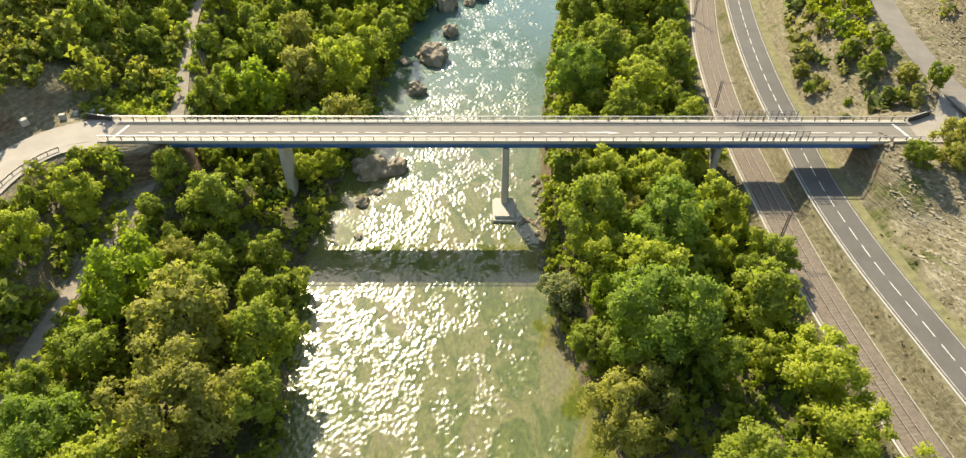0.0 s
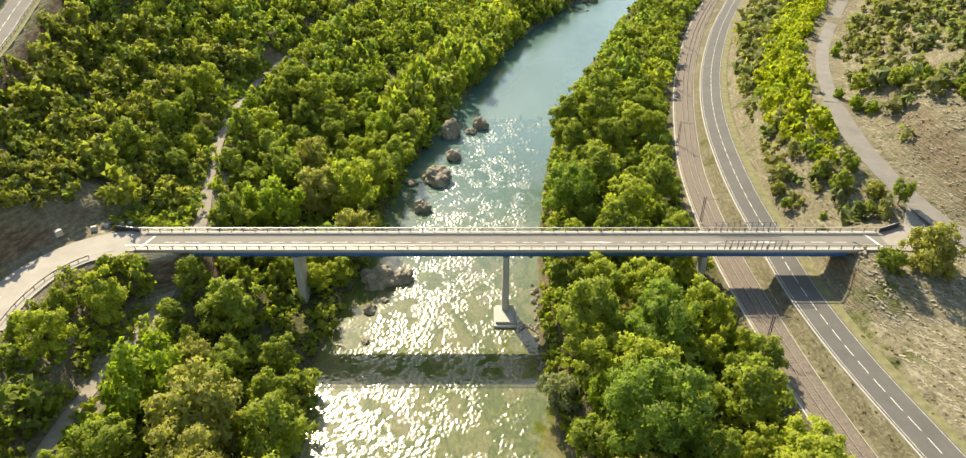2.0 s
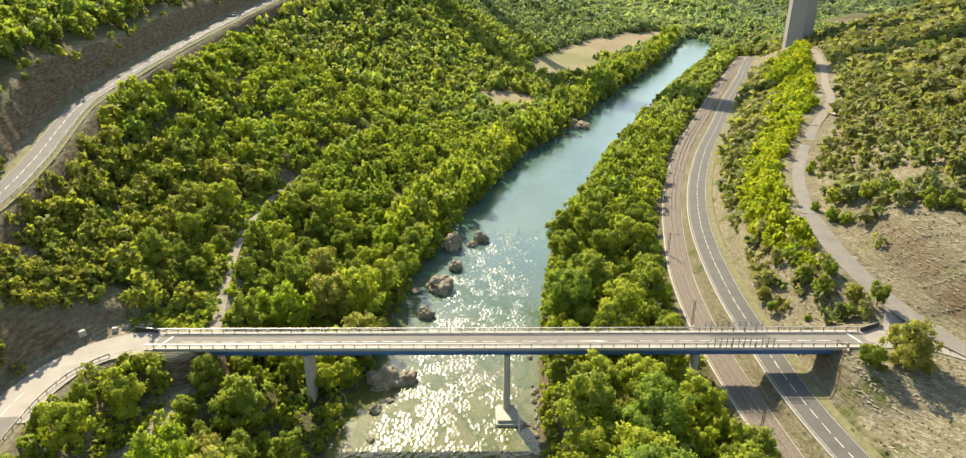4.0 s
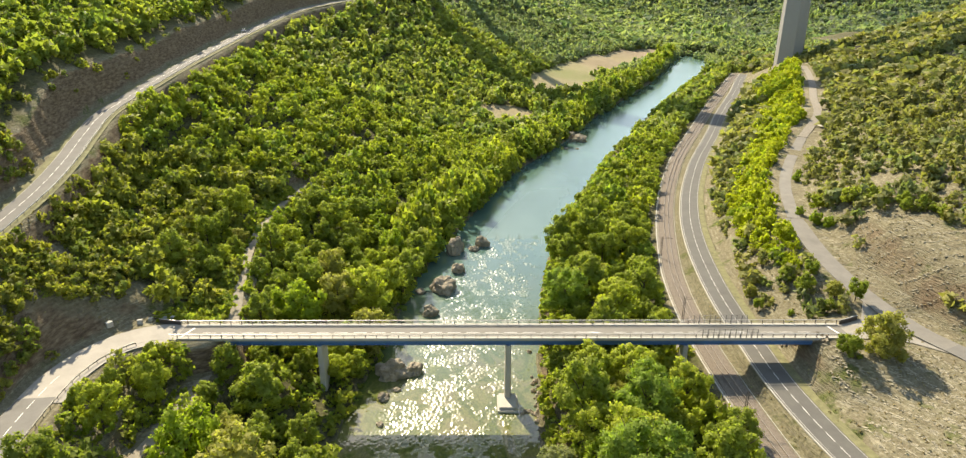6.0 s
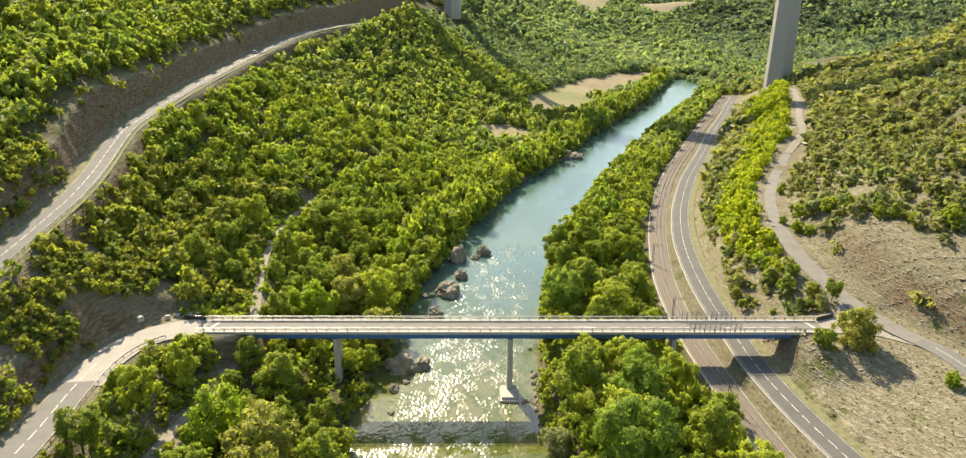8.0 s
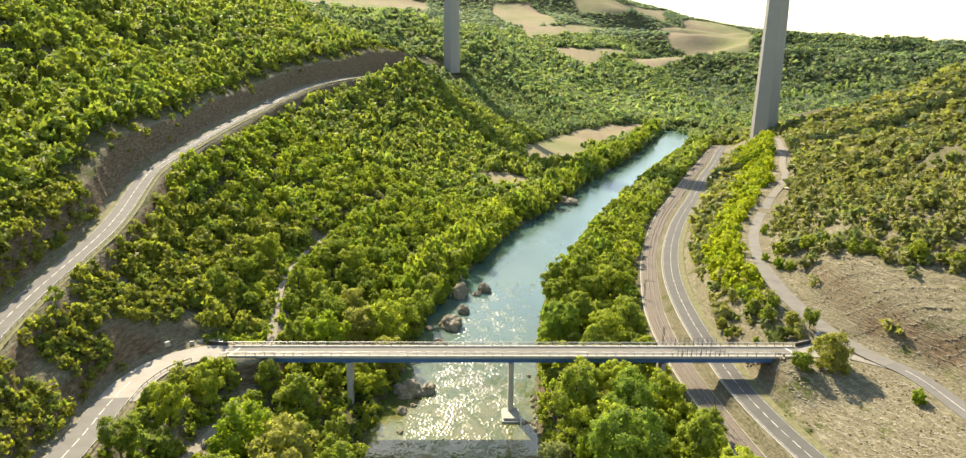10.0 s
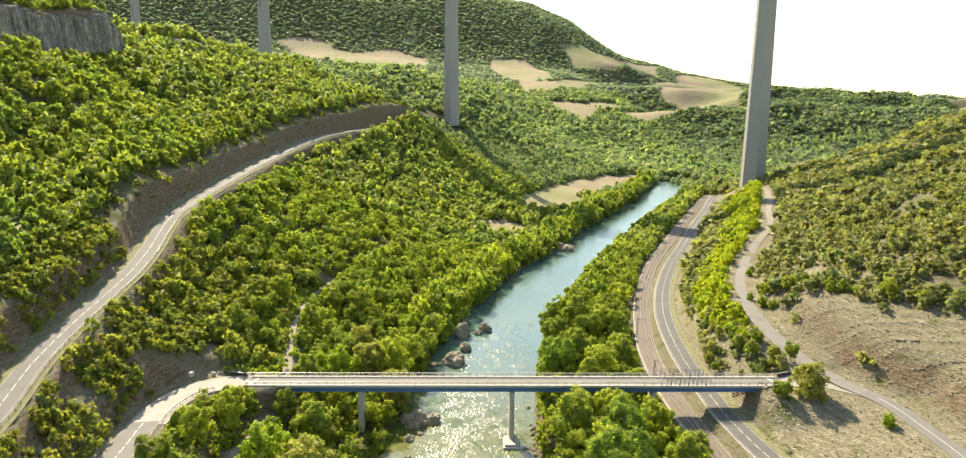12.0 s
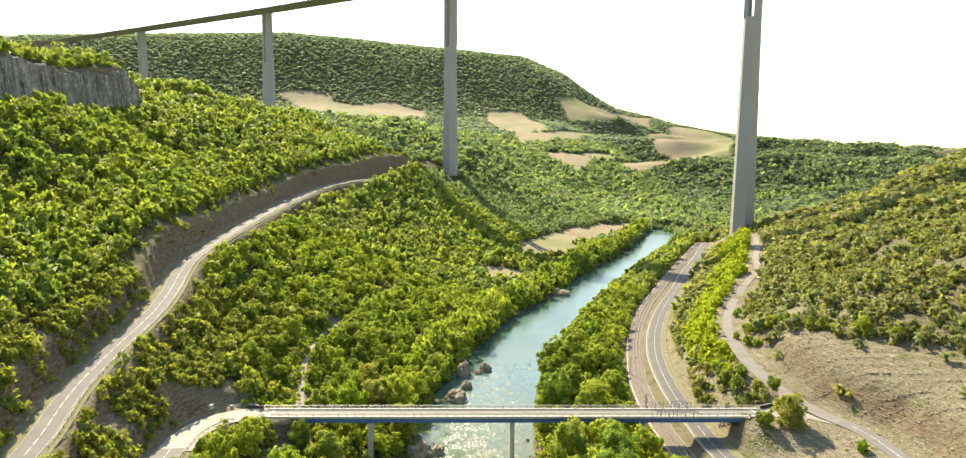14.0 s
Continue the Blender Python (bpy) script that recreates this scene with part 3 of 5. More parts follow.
road = tagged(new("road", ribbon("road", ROAD, -3.3, 3.3, 0.02, M_ASPHALT, thick=0.2)), "two-lane grey asphalt valley road beside the railway", "road", kind="structure")
part("centre_dash", dashes("centre_dash", ROAD, 0, 0.045, 3.0, 1.33, 0.13, 60, 640), road, "white dashed centre line")
for off in (-3.0, 3.0):
    part("edge_line", ribbon("edge_line", ROAD, off - 0.06, off + 0.06, 0.045, M_WORN_PAINT), road, "worn white edge line")
part("verge_kerb", ribbon("verge_kerb", ROAD, -3.75, -3.45, 0.12, M_WHITE_CONCRETE, thick=0.25), road, "low pale concrete edging")
upper_road = tagged(new("upper_road", ribbon("upper_road", UPPER[:9], -2.7, 2.7, 0.02, M_UPPER, thick=0.2)), "bleached asphalt side road climbing past the junction", "road", kind="structure")
part("narrow_stretch", ribbon("narrow_stretch", UPPER[8:12], -1.9, 1.9, 0.016, M_UPPER, thick=0.2), upper_road, "narrower bleached stretch past the bushes")
part("dark_stretch", ribbon("dark_stretch", UPPER, -2.65, 2.65, 0.034, M_SIDE_ASPHALT, spans=[(0, 163)]), upper_road, "darker grey asphalt stretch below the junction")
part("centre_line", ribbon("centre_line", UPPER, -0.07, 0.07, 0.05, M_PAINT, spans=[(60, 158)]), upper_road, "thin white centre line")
approach_road = tagged(new("approach_road", ribbon("approach_road", [(-70.8, 108.9, 17.7)] + APPROACH[1:], -3.6, 3.6, 0.03, M_PALE_ASPHALT, thick=0.2)), "sun-bleached asphalt road curving off the bridge", "road", kind="structure")
part("centre_dash", dashes("centre_dash", APPROACH, 0, 0.06, 3.0, 1.33, 0.15, 34, 200), approach_road, "white dashed centre line")
high_road = tagged(new("high_road", ribbon("high_road", HIGH, -2.9, 2.9, 0.02, M_SIDE_ASPHALT, thick=0.2)), "grey asphalt road cut into the hillside", "road", kind="structure")
part("centre_dash", dashes("centre_dash", HIGH, 0, 0.045, 3.0, 1.33, 0.15, 60, 480), high_road, "white dashed centre line")
trail = tagged(new("trail", ribbon("trail", TRAIL, -1.35, 1.35, 0.03, M_TRACK, thick=0.15)), "pale gravel track through the riverside wood", "track", kind="structure")
for off in (-2.8, 2.8):
    part("edge_line", ribbon("edge_line", HIGH, off - 0.05, off + 0.05, 0.045, M_WORN_PAINT), high_road, "faded white edge line")
for lo, hi in ((-4.9, -2.95), (2.95, 5.0)):
    part("verge", ribbon("verge", HIGH, lo, hi, -0.01, M_GRASS, thick=0.3), high_road, "yellow-green grass verge")
for lo, hi in ((3.35, 5.4),):
    part("verge", ribbon("verge", ROAD, lo, hi, -0.01, M_GRASS, thick=0.3), road, "yellow-green grass verge")
dark_stretch = part("dark_stretch", ribbon("dark_stretch", APPROACH, -3.5, 3.5, 0.045, M_SIDE_ASPHALT, spans=[(41, 400)]), approach_road, "darker grey resurfaced stretch")
lay_by = tagged(new("lay_by", ribbon("lay_by", APPROACH[1:6], -5.6, -3.4, 0.02, M_PALE_ASPHALT, thick=0.2)), "dusty pale lay-by beside the bridge end", "road", kind="structure")


def guard_rail(line, off, s0, s1, label):
    """A steel guard rail along a road: beam and posts."""
    g = thing("guard_rail", (0, 0, 0), label, "guard rail")
    q, r, s = spline(line, 0.5)
    keep = (s >= s0) & (s <= s1)
    q, r, s = q[keep], r[keep], s[keep]
    prof = [(0.0, 0.45), (0.05, 0.53), (0.0, 0.6), (0.05, 0.67), (0.0, 0.76), (-0.03, 0.76), (-0.03, 0.45)]
    n, m = len(q), len(prof)
    v = np.stack([np.c_[q[:, :2] + r * (off + o), q[:, 2] + h] for o, h in prof], 1).reshape(-1, 3)
    i = (np.arange(n - 1)[:, None] * m + np.arange(m - 1)[None]).ravel()
    part("beam", mesh_of("beam", v, np.stack([i, i + 1, i + m + 1, i + m], 1), M_STEEL), g, "galvanised steel beam")
    bm = bmesh.new()
    box(bm, (-0.05, -0.05, -0.3), (0.05, 0.05, 0.72))
    post = bm_mesh("post", bm, M_DARK_STEEL)
    for k in range(0, n, 6):
        part("post", post, g).location = (*(q[k, :2] + r[k] * (off + (0.1 if off > 0 else -0.1))), q[k, 2])
    return g


guard_rail(HIGH, 3.7, 110, 480, "galvanised guard rail along the hillside road")
guard_rail(APPROACH, -4.3, 16, 120, "galvanised guard rail on the bend beside the bridge")
# where the bridge meets the side road
_xs = np.linspace(81.9, 100.5, 40)
_lo = np.interp(_xs, [78, 90, 95, 98, 100.5], [105.6, 105.4, 103.5, 101, 99])
_hi = np.interp(_xs, [78, 84, 89, 92.5, 95, 99, 100.5], [112.2, 112.4, 114.6, 121, 121, 108, 104])
_f = np.linspace(0, 1, 9)
_gx = np.repeat(_xs[:, None], 9, 1)
_gy = _lo[:, None] + (_hi - _lo)[:, None] * _f
_i = (np.arange(39)[:, None] * 9 + np.arange(8)[None]).ravel()
tagged(new("junction_apron", mesh_of("junction_apron", np.stack([_gx, _gy, height(_gx, _gy) + 0.18], -1).reshape(-1, 3), np.stack([_i, _i + 9, _i + 10, _i + 1], 1), M_JUNCTION)), "bleached asphalt where the bridge meets the side road", "road", kind="structure")
gravel_bay = tagged(new("gravel_bay", ribbon("gravel_bay", UPPER[11:], -1.7, 1.9, 0.03, M_GRAVEL, thick=0.15)), "pale gravel track to a turning bay", "track", kind="structure")

_a = np.linspace(0, 2 * np.pi, 40, endpoint=False)
_rim = np.stack([150.5 + 6.5 * np.cos(_a) * (1 + 0.15 * np.sin(3 * _a)), 264 + 9.5 * np.sin(_a) * (1 + 0.1 * np.cos(2 * _a + 1))], 1)
_ring = np.concatenate([(150.5, 264) + (_rim - (150.5, 264)) * f for f in (0.02, 0.35, 0.7, 1.0)])
_i = (np.arange(3)[:, None] * 40 + np.arange(40)[None]).ravel()
_j = (np.arange(3)[:, None] * 40 + (np.arange(40)[None] + 1) % 40).ravel()
turning_bay = tagged(new("turning_bay", mesh_of("turning_bay", np.c_[_ring, height(*_ring.T) + 0.3], np.stack([_i, _i + 40, _j + 40, _j], 1), M_WHITE_GRAVEL)), "bright white gravel turning bay beside the track", "gravel", kind="structure")


bm = bmesh.new()
for a, b in (((92.6, 112.2), (92.9, 112.2)),):
    rows = [[bm.verts.new((x + k * 0.25, y + k * 0.9, float(height(x + k * 0.25, y + k * 0.9)) + 0.21)) for x, y in (a, b)] for k in range(5)]
    for p, q in zip(rows, rows[1:]):
        bm.faces.new((p[0], p[1], q[1], q[0]))
part("stop_line", bm_mesh("stop_line", bm, M_PAINT), upper_road, "white stop line")


# ---------- railway ----------
ballast = tagged(new("ballast", ribbon("ballast", RAIL, -2.6, 2.6, 0.06, M_BALLAST, thick=0.5)), "brown ballast bed of the single-track railway", "railway", kind="structure")
railway = tagged(new("railway_track"), "rusty single railway track on sleepers over brown ballast", "railway track")
_q, _r, _s = spline(RAIL, 0.65)
bm = bmesh.new()
box(bm, (-1.3, -0.13, -0.08), (1.3, 0.13, 0.07))
sleeper_mesh = bm_mesh("sleeper", bm, M_SLEEPER)
_count = 0
for _p, _w, _d in zip(_q, _r, _s):
    if 30 < _p[1] < 160 and _count < 260:
        ob = part("sleeper", sleeper_mesh, railway)
        ob.matrix_basis = Matrix.Translation((_p[0], _p[1], _p[2] + 0.02)) @ Matrix.Rotation(math.atan2(_w[1], _w[0]), 4, "Z")
        _count += 1
for off in (-0.75, 0.75):
    part("rail", ribbon("rail", RAIL, off - 0.06, off + 0.06, 0.36, M_RAIL, thick=0.2), railway, "rusty steel rail with a worn top")
for off, wide in ((-3.7, 0.35), (2.9, 0.12)):
    tagged(new("cable_trough", ribbon("cable_trough", RAIL, off, off + wide, 0.12, M_WHITE_CONCRETE, thick=0.2)), "pale concrete cable trough beside the railway", "cable trough")
tagged(new("track_path", ribbon("track_path", RAIL, -3.2, -2.7, 0.04, M_GRAVEL, thick=0.1)), "trodden gravel strip along the ballast", "path", kind="structure")


def catenary_mast(place, turn):
    """A lattice mast with a footing and a bracket over the track."""
    t = thing("catenary_mast", place, "slim dark lattice railway mast on a concrete footing", "railway mast", "masts along the railway")
    t.rotation_euler = (0, 0, turn)
    bm = bmesh.new()
    box(bm, (-0.5, -0.5, -0.6), (0.5, 0.5, 0.25), 0.05)
    part("footing", bm_mesh("footing", bm, M_WHITE_CONCRETE), t, "pale concrete footing")
    for sx in (-0.2, 0.2):
        bm = bmesh.new()
        box(bm, (sx - 0.06, -0.08, 0.2), (sx + 0.06, 0.08, 7.4))
        part("upright", bm_mesh("upright", bm, M_DARK_STEEL), t)
    bm = bmesh.new()
    for k in range(12):
        z = 0.4 + k * 0.57
        s = 0.2 if k % 2 else -0.2
        tube(bm, (s, 0, z), (-s, 0, z + 0.57), 0.025, n=4)
    part("lacing", bm_mesh("lacing", bm, M_DARK_STEEL), t)
    bm = bmesh.new()
    tube(bm, (0.2, 0, 6.6), (3.3, 0, 6.9), 0.04)
    tube(bm, (0.2, 0, 7.3), (3.3, 0, 6.9), 0.03)
    part("bracket", bm_mesh("bracket", bm, M_DARK_STEEL), t)
    return t


for k in (38, 87, 129, 172, 216, 262, 325):
    i = int(np.argmin(abs(_q[:, 1] - k)))
    p, w = _q[i], _r[i]
    catenary_mast((p[0] - w[0] * 3.0, p[1] - w[1] * 3.0, p[2] - 0.1), math.atan2(w[1], w[0]))
# the contact wire
bm = bmesh.new()
_pts = [_q[int(np.argmin(abs(_q[:, 1] - k)))] for k in (20, 38, 87, 129, 172, 216, 262, 325)]
for a, b in zip(_pts, _pts[1:]):
    tube(bm, (a[0], a[1], a[2] + 5.6), (b[0], b[1], b[2] + 5.6), 0.02, n=4)
tagged(new("contact_wire", bm_mesh("contact_wire", bm, M_DARK_STEEL)), "thin contact wire over the railway", "overhead wire")


# ---------- the bridge ----------
X0, X1, Y0, Y1, ZD = DECK_X0, DECK_X1, DECK_Y0, DECK_Y1, DECK_Z
bridge = thing("road_bridge", (0, 0, 0), "long straight road bridge with blue steel girders on slim concrete piers", "bridge")


def bpart(name, lo, hi, mat, label="", bevel=0.0, parent=None):
    bm = bmesh.new()
    box(bm, lo, hi, bevel)
    return part(name, bm_mesh(name, bm, mat), parent or bridge, label)


deck = bpart("deck_slab", (X0, Y0, ZD - 0.42), (X1 + 4, Y1, ZD), M_CONCRETE, "grey concrete deck slab", 0.04)
bpart("carriageway", (X0 - 0.2, Y0 + 1.0, ZD + 0.004), (X1 + 4.2, Y1 - 1.0, ZD + 0.05), M_DECK, "pale worn asphalt carriageway", parent=deck)
for y0 in (Y0 + 0.02, Y1 - 0.98):
    bpart("kerb", (X0, y0, ZD - 0.02), (X1 + 4, y0 + 0.96, ZD + 0.26), M_WHITE_CONCRETE, "pale concrete kerb walk", 0.03, deck)
# paint: dashes, stop lines and merge arrows
x = X0 + 5
k = 0
while x < X1 - 5:
    if k in (20, 27, 33):
        bm = bmesh.new()
        vs = [bm.verts.new(v) for v in ((x - 1, 108.42, ZD + 0.06), (x + 3.2, 108.37, ZD + 0.06), (x + 3.2, 108.10, ZD + 0.06), (x + 5.6, 108.35, ZD + 0.06), (x + 3.2, 108.68, ZD + 0.06), (x - 1, 108.55, ZD + 0.06))]
        bm.faces.new(vs)
        part("merge_arrow", bm_mesh("merge_arrow", bm, M_PAINT), deck, "white merge arrow")
        x += 8.0
    else:
        bpart("centre_dash", (x, 108.40, ZD + 0.052), (x + 3.0, 108.52, ZD + 0.058), M_PAINT, parent=deck)
        x += 4.33
    k += 1
for xa, lean in ((X0 + 0.4, 1.0), (X1 + 2.6, -1.0)):
    bm = bmesh.new()
    lo, hi = (Y0 + 1.1, Y1 - 1.1) if lean < 0 else (Y0 + 1.1, Y1 - 1.6)
    bm.faces.new([bm.verts.new(v) for v in ((xa, lo, ZD + 0.06), (xa + 0.5, lo, ZD + 0.06), (xa + 0.5 + lean * 1.6, hi, ZD + 0.06), (xa + lean * 1.6, hi, ZD + 0.06))])
    part("stop_line", bm_mesh("stop_line", bm, M_PAINT), deck, "white stop line")


def girder(y):
    """A welded plate girder with flanges and stiffeners."""
    g = bpart("girder", (X0 + 2, y - 0.04, ZD - 1.98), (X1 - 2, y + 0.04, ZD - 0.47), M_BLUE, "blue painted steel plate girder")
    bpart("flange", (X0 + 2, y - 0.32, ZD - 2.08), (X1 - 2, y + 0.32, ZD - 1.98), M_BLUE, parent=g)
    bpart("flange", (X0 + 2, y - 0.28, ZD - 0.47), (X1 - 2, y + 0.28, ZD - 0.42), M_BLUE, parent=g)
    return g


for gy in (Y0 + 1.35, Y1 - 1.35):
    g = girder(gy)
    bm = bmesh.new()
    box(bm, (-0.03, -0.26, ZD - 1.97), (0.03, 0.26, ZD - 0.48))
    stiff = bm_mesh("stiffener", bm, M_BLUE)
    for i in range(24):
        part("stiffener", stiff, g).location = (X0 + 8 + i * 5.8, gy, 0)
bm = bmesh.new()
for i in range(25):
    tube(bm, (X0 + 5 + i * 5.8, Y0 + 1.35, ZD - 1.0), (X0 + 5 + i * 5.8, Y1 - 1.35, ZD - 1.0), 0.12)
part("cross_beams", bm_mesh("cross_beams", bm, M_BLUE), bridge, "blue steel cross beams")


def parapet(y, side):
    """A vehicle parapet: posts, a flat top rail and two slim rails."""
    p = part("parapet", None, bridge, "galvanised steel vehicle parapet")
    bm = bmesh.new()
    box(bm, (-0.05, -0.07, ZD + 0.2), (0.05, 0.07, ZD + 1.12))
    box(bm, (-0.05, -0.07 + side * 0.12, ZD + 0.2), (0.05, 0.07 + side * 0.12, ZD + 0.6))
    post = bm_mesh("post", bm, M_DARK_STEEL)
    n = int((X1 + 4 - X0) / 2.5)
    for i in range(n + 1):
        part("post", post, p, "dark steel post").location = (X0 + 0.3 + i * 2.5, y, 0)
    for z, h, w in ((1.14, 0.13, 0.2), (0.82, 0.06, 0.06), (0.52, 0.06, 0.06)):
        bm = bmesh.new()
        box(bm, (X0 - 1.5, y - w / 2, ZD + z), (X1 + 4.6, y + w / 2, ZD + z + h), 0.015)
        part("rail", bm_mesh("rail", bm, M_STEEL), p)
    return p


for py, s in ((Y0 + 0.28, 1), (Y1 - 0.28, -1)):
    parapet(py, s)
# angled end rails
for pts in (((X0 - 1.5, Y1 - 0.2), (X0 - 7, Y1 + 1.0)), ((X1 + 4.6, Y1 - 0.2), (X1 + 10, Y1 + 2.2))):
    (ax, ay), (bx, by) = pts
    p = part("wing_parapet", None, bridge, "grey solid end parapet")
    bm = bmesh.new()
    d = Vector((bx - ax, by - ay, 0))
    m = Matrix.Translation((ax, ay, ZD + 0.45)) @ Matrix.Rotation(math.atan2(d.y, d.x), 4, "Z")
    box(bm, (0, -0.1, -0.6), (d.length, 0.1, 0.55), 0.03)
    bm.transform(m)
    part("panel", bm_mesh("panel", bm, M_DARK_STEEL), p)
    bm = bmesh.new()
    box(bm, (0, -0.14, 0.55), (d.length, 0.14, 0.66), 0.02)
    bm.transform(m)
    part("coping", bm_mesh("coping", bm, M_STEEL), p)


def safety_screen(y):
    """Tall framed mesh screens over the railway."""
    p = part("safety_screen", None, bridge, "tall grey steel mesh screen over the railway")
    bm = bmesh.new()
    box(bm, (-0.06, -0.06, ZD + 0.2), (0.06, 0.06, ZD + 2.5))
    post = bm_mesh("post", bm, M_SCREEN)
    xs = [48.2 + 1.25 * i for i in range(11)]
    for x in xs:
        part("post", post, p).location = (x, y, 0)
    bm = bmesh.new()
    for z in (2.46, 1.6):
        tube(bm, (xs[0], y, ZD + z), (xs[-1], y, ZD + z), 0.04)
    tube(bm, (xs[0], y, ZD + 2.46), (xs[0] - 2.2, y, ZD + 1.2), 0.04)
    part("top_bar", bm_mesh("top_bar", bm, M_SCREEN), p)
    bm = bmesh.new()
    for i in range(26):
        x = xs[0] + i * 0.5
        tube(bm, (x, y, ZD + 1.15), (x, y, ZD + 2.46), 0.012, n=3)
    for i in range(4):
        z = ZD + 1.35 + i * 0.3
        tube(bm, (xs[0], y, z), (xs[-1], y, z), 0.012, n=3)
    part("mesh_panel", bm_mesh("mesh_panel", bm, M_STEEL), p)


for sy in (Y0 + 0.12, Y1 - 0.12):
    safety_screen(sy)


def pier(x, foot, top, w0, w1, lean=0.0):
    """A blade pier, wider at the top than at the foot across the bridge, with chamfered edges."""
    bm = bmesh.new()
    y = (Y0 + Y1) / 2
    rings = []
    for z, half, thick in ((foot, w0, 0.78), (top - 1.2, w1, 0.62), (top, w1 + 0.1, 0.62)):
        c = 0.25
        pts = [(-thick, -half + c), (-thick + c, -half), (thick - c, -half), (thick, -half + c), (thick, half - c), (thick - c, half), (-thick + c, half), (-thick, half - c)]
        rings.append([bm.verts.new((x + px, y + py, z)) for px, py in pts])
    for a, b in zip(rings, rings[1:]):
        for i in range(8):
            bm.faces.new((a[i], a[(i + 1) % 8], b[(i + 1) % 8], b[i]))
    bm.faces.new(rings[0][::-1])
    bm.faces.new(rings[-1])
    p = part("pier", bm_mesh("pier", bm, M_WHITE_CONCRETE), bridge, "pale concrete blade pier")
    for gy in (Y0 + 1.35, Y1 - 1.35):
        bpart("bearing", (x - 0.35, gy - 0.3, top), (x + 0.35, gy + 0.3, ZD - 2.08), M_BLUE, parent=p)
    return p


pier(-39.0, 2.0, ZD - 2.3, 2.2, 2.6)
pier(4.3, -1.4, ZD - 2.3, 2.0, 2.6)
pier(45.0, 6.0, ZD - 2.3, 2.2, 2.6)
footing = bpart("footing", (1.8, 102.2, -1.5), (6.6, 108.8, 0.55), M_WHITE_CONCRETE, "pale concrete footing slab in the river", 0.06)
bpart("footing_cap", (2.2, 102.9, 0.55), (6.2, 108.6, 1.1), M_WHITE_CONCRETE, "", 0.06, footing)
for xa, xb in ((X0 - 1.2, X0 + 2.4), (X1 - 2.4, X1 + 1.2)):
    a = bpart("abutment", (xa, Y0 + 0.3, 8.0), (xb, Y1 - 0.3, ZD - 2.1), M_CONCRETE, "weathered concrete abutment", 0.05)
    lo, hi = (xa, X0 + 1.9) if xa < 0 else (X1 - 1.9, xb)
    bpart("back_wall", (lo, Y0 + 0.1, ZD - 2.1), (hi, Y1 - 0.1, ZD - 0.42), M_CONCRETE, parent=a)


# ---------- the high viaduct ----------
VP = [np.array(p) for p in ((227.5, 493.0), (-29.5, 718.5), (-297.3, 931.2), (-569.7, 1138.0), (-846.6, 1338.7), (-1128.0, 1533.0))]
VDIR = np.array((-0.7517, 0.6595))
M_VIADUCT = plain("viaduct_concrete", (0.315, 0.30, 0.27), 0.85, var=0.07, scale=0.15)


def viaduct_z(i):
    return 282 + 4 * i


viaduct = thing("viaduct", (0, 0, 0), "very tall motorway viaduct on slender tapered concrete piers", "viaduct")
ang = math.atan2(VDIR[1], VDIR[0])
for i, (px, py) in enumerate(VP):
    base, top = float(height(px, py)) - 3, viaduct_z(i) - 4
    bm = bmesh.new()
    split = max(top - 70, base + 5)

    def ring(z, lx, ly, ox=0.0):
        c = 0.26
        pts = [(-lx, -ly * c), (-lx * 0.55, -ly), (lx * 0.55, -ly), (lx, -ly * c), (lx, ly * c), (lx * 0.55, ly), (-lx * 0.55, ly), (-lx, ly * c)]
        return [bm.verts.new(Matrix.Rotation(ang, 3, "Z") @ Vector((x + ox, y, 0)) + Vector((px, py, z))) for x, y in pts]

    def skin(rings):
        for a, b in zip(rings, rings[1:]):
            for k in range(8):
                bm.faces.new((a[k], a[(k + 1) % 8], b[(k + 1) % 8], b[k]))
        bm.faces.new(rings[0][::-1])
        bm.faces.new(rings[-1])

    hgt = split - base
    skin([ring(base + hgt * f, 9.6 - 2.4 * (hgt * f) / 170, 7.5 - 2.0 * (hgt * f) / 170) for f in (0, 0.25, 0.5, 0.75, 1)])
    for s in (-1, 1):
        skin([ring(split, 2.9, 5.3, s * 4.2), ring(top, 2.3, 4.4, s * 4.8)])
    part("pier", bm_mesh("pier", bm, M_VIADUCT), viaduct, "smooth grey tapered concrete pier")
bm = bmesh.new()
line = [VP[0] + (VP[0] - VP[1]) * 1.5] + VP + [VP[-1] + (VP[-1] - VP[-2]) * 2]
levels = [viaduct_z(i) for i in (-1.5, 0, 1, 2, 3, 4, 5, 7)]
prof = [(-16, 0), (16, 0), (16, -0.8), (13.5, -1.6), (3.5, -4.2), (-3.5, -4.2), (-13.5, -1.6), (-16, -0.8)]
ends = []
for k, p in enumerate(line):
    d = line[min(k + 1, len(line) - 1)] - line[max(k - 1, 0)]
    nrm = np.array((-d[1], d[0])) / np.hypot(*d)
    ends.append([bm.verts.new((*(p + nrm * o), levels[k] + h)) for o, h in prof])
for e, f in zip(ends, ends[1:]):
    for k in range(8):
        bm.faces.new((e[k], e[(k + 1) % 8], f[(k + 1) % 8], f[k]))
bm.faces.new(ends[0][::-1])
bm.faces.new(ends[-1])
part("deck", bm_mesh("deck", bm, M_VIADUCT), viaduct, "long shallow white box deck")


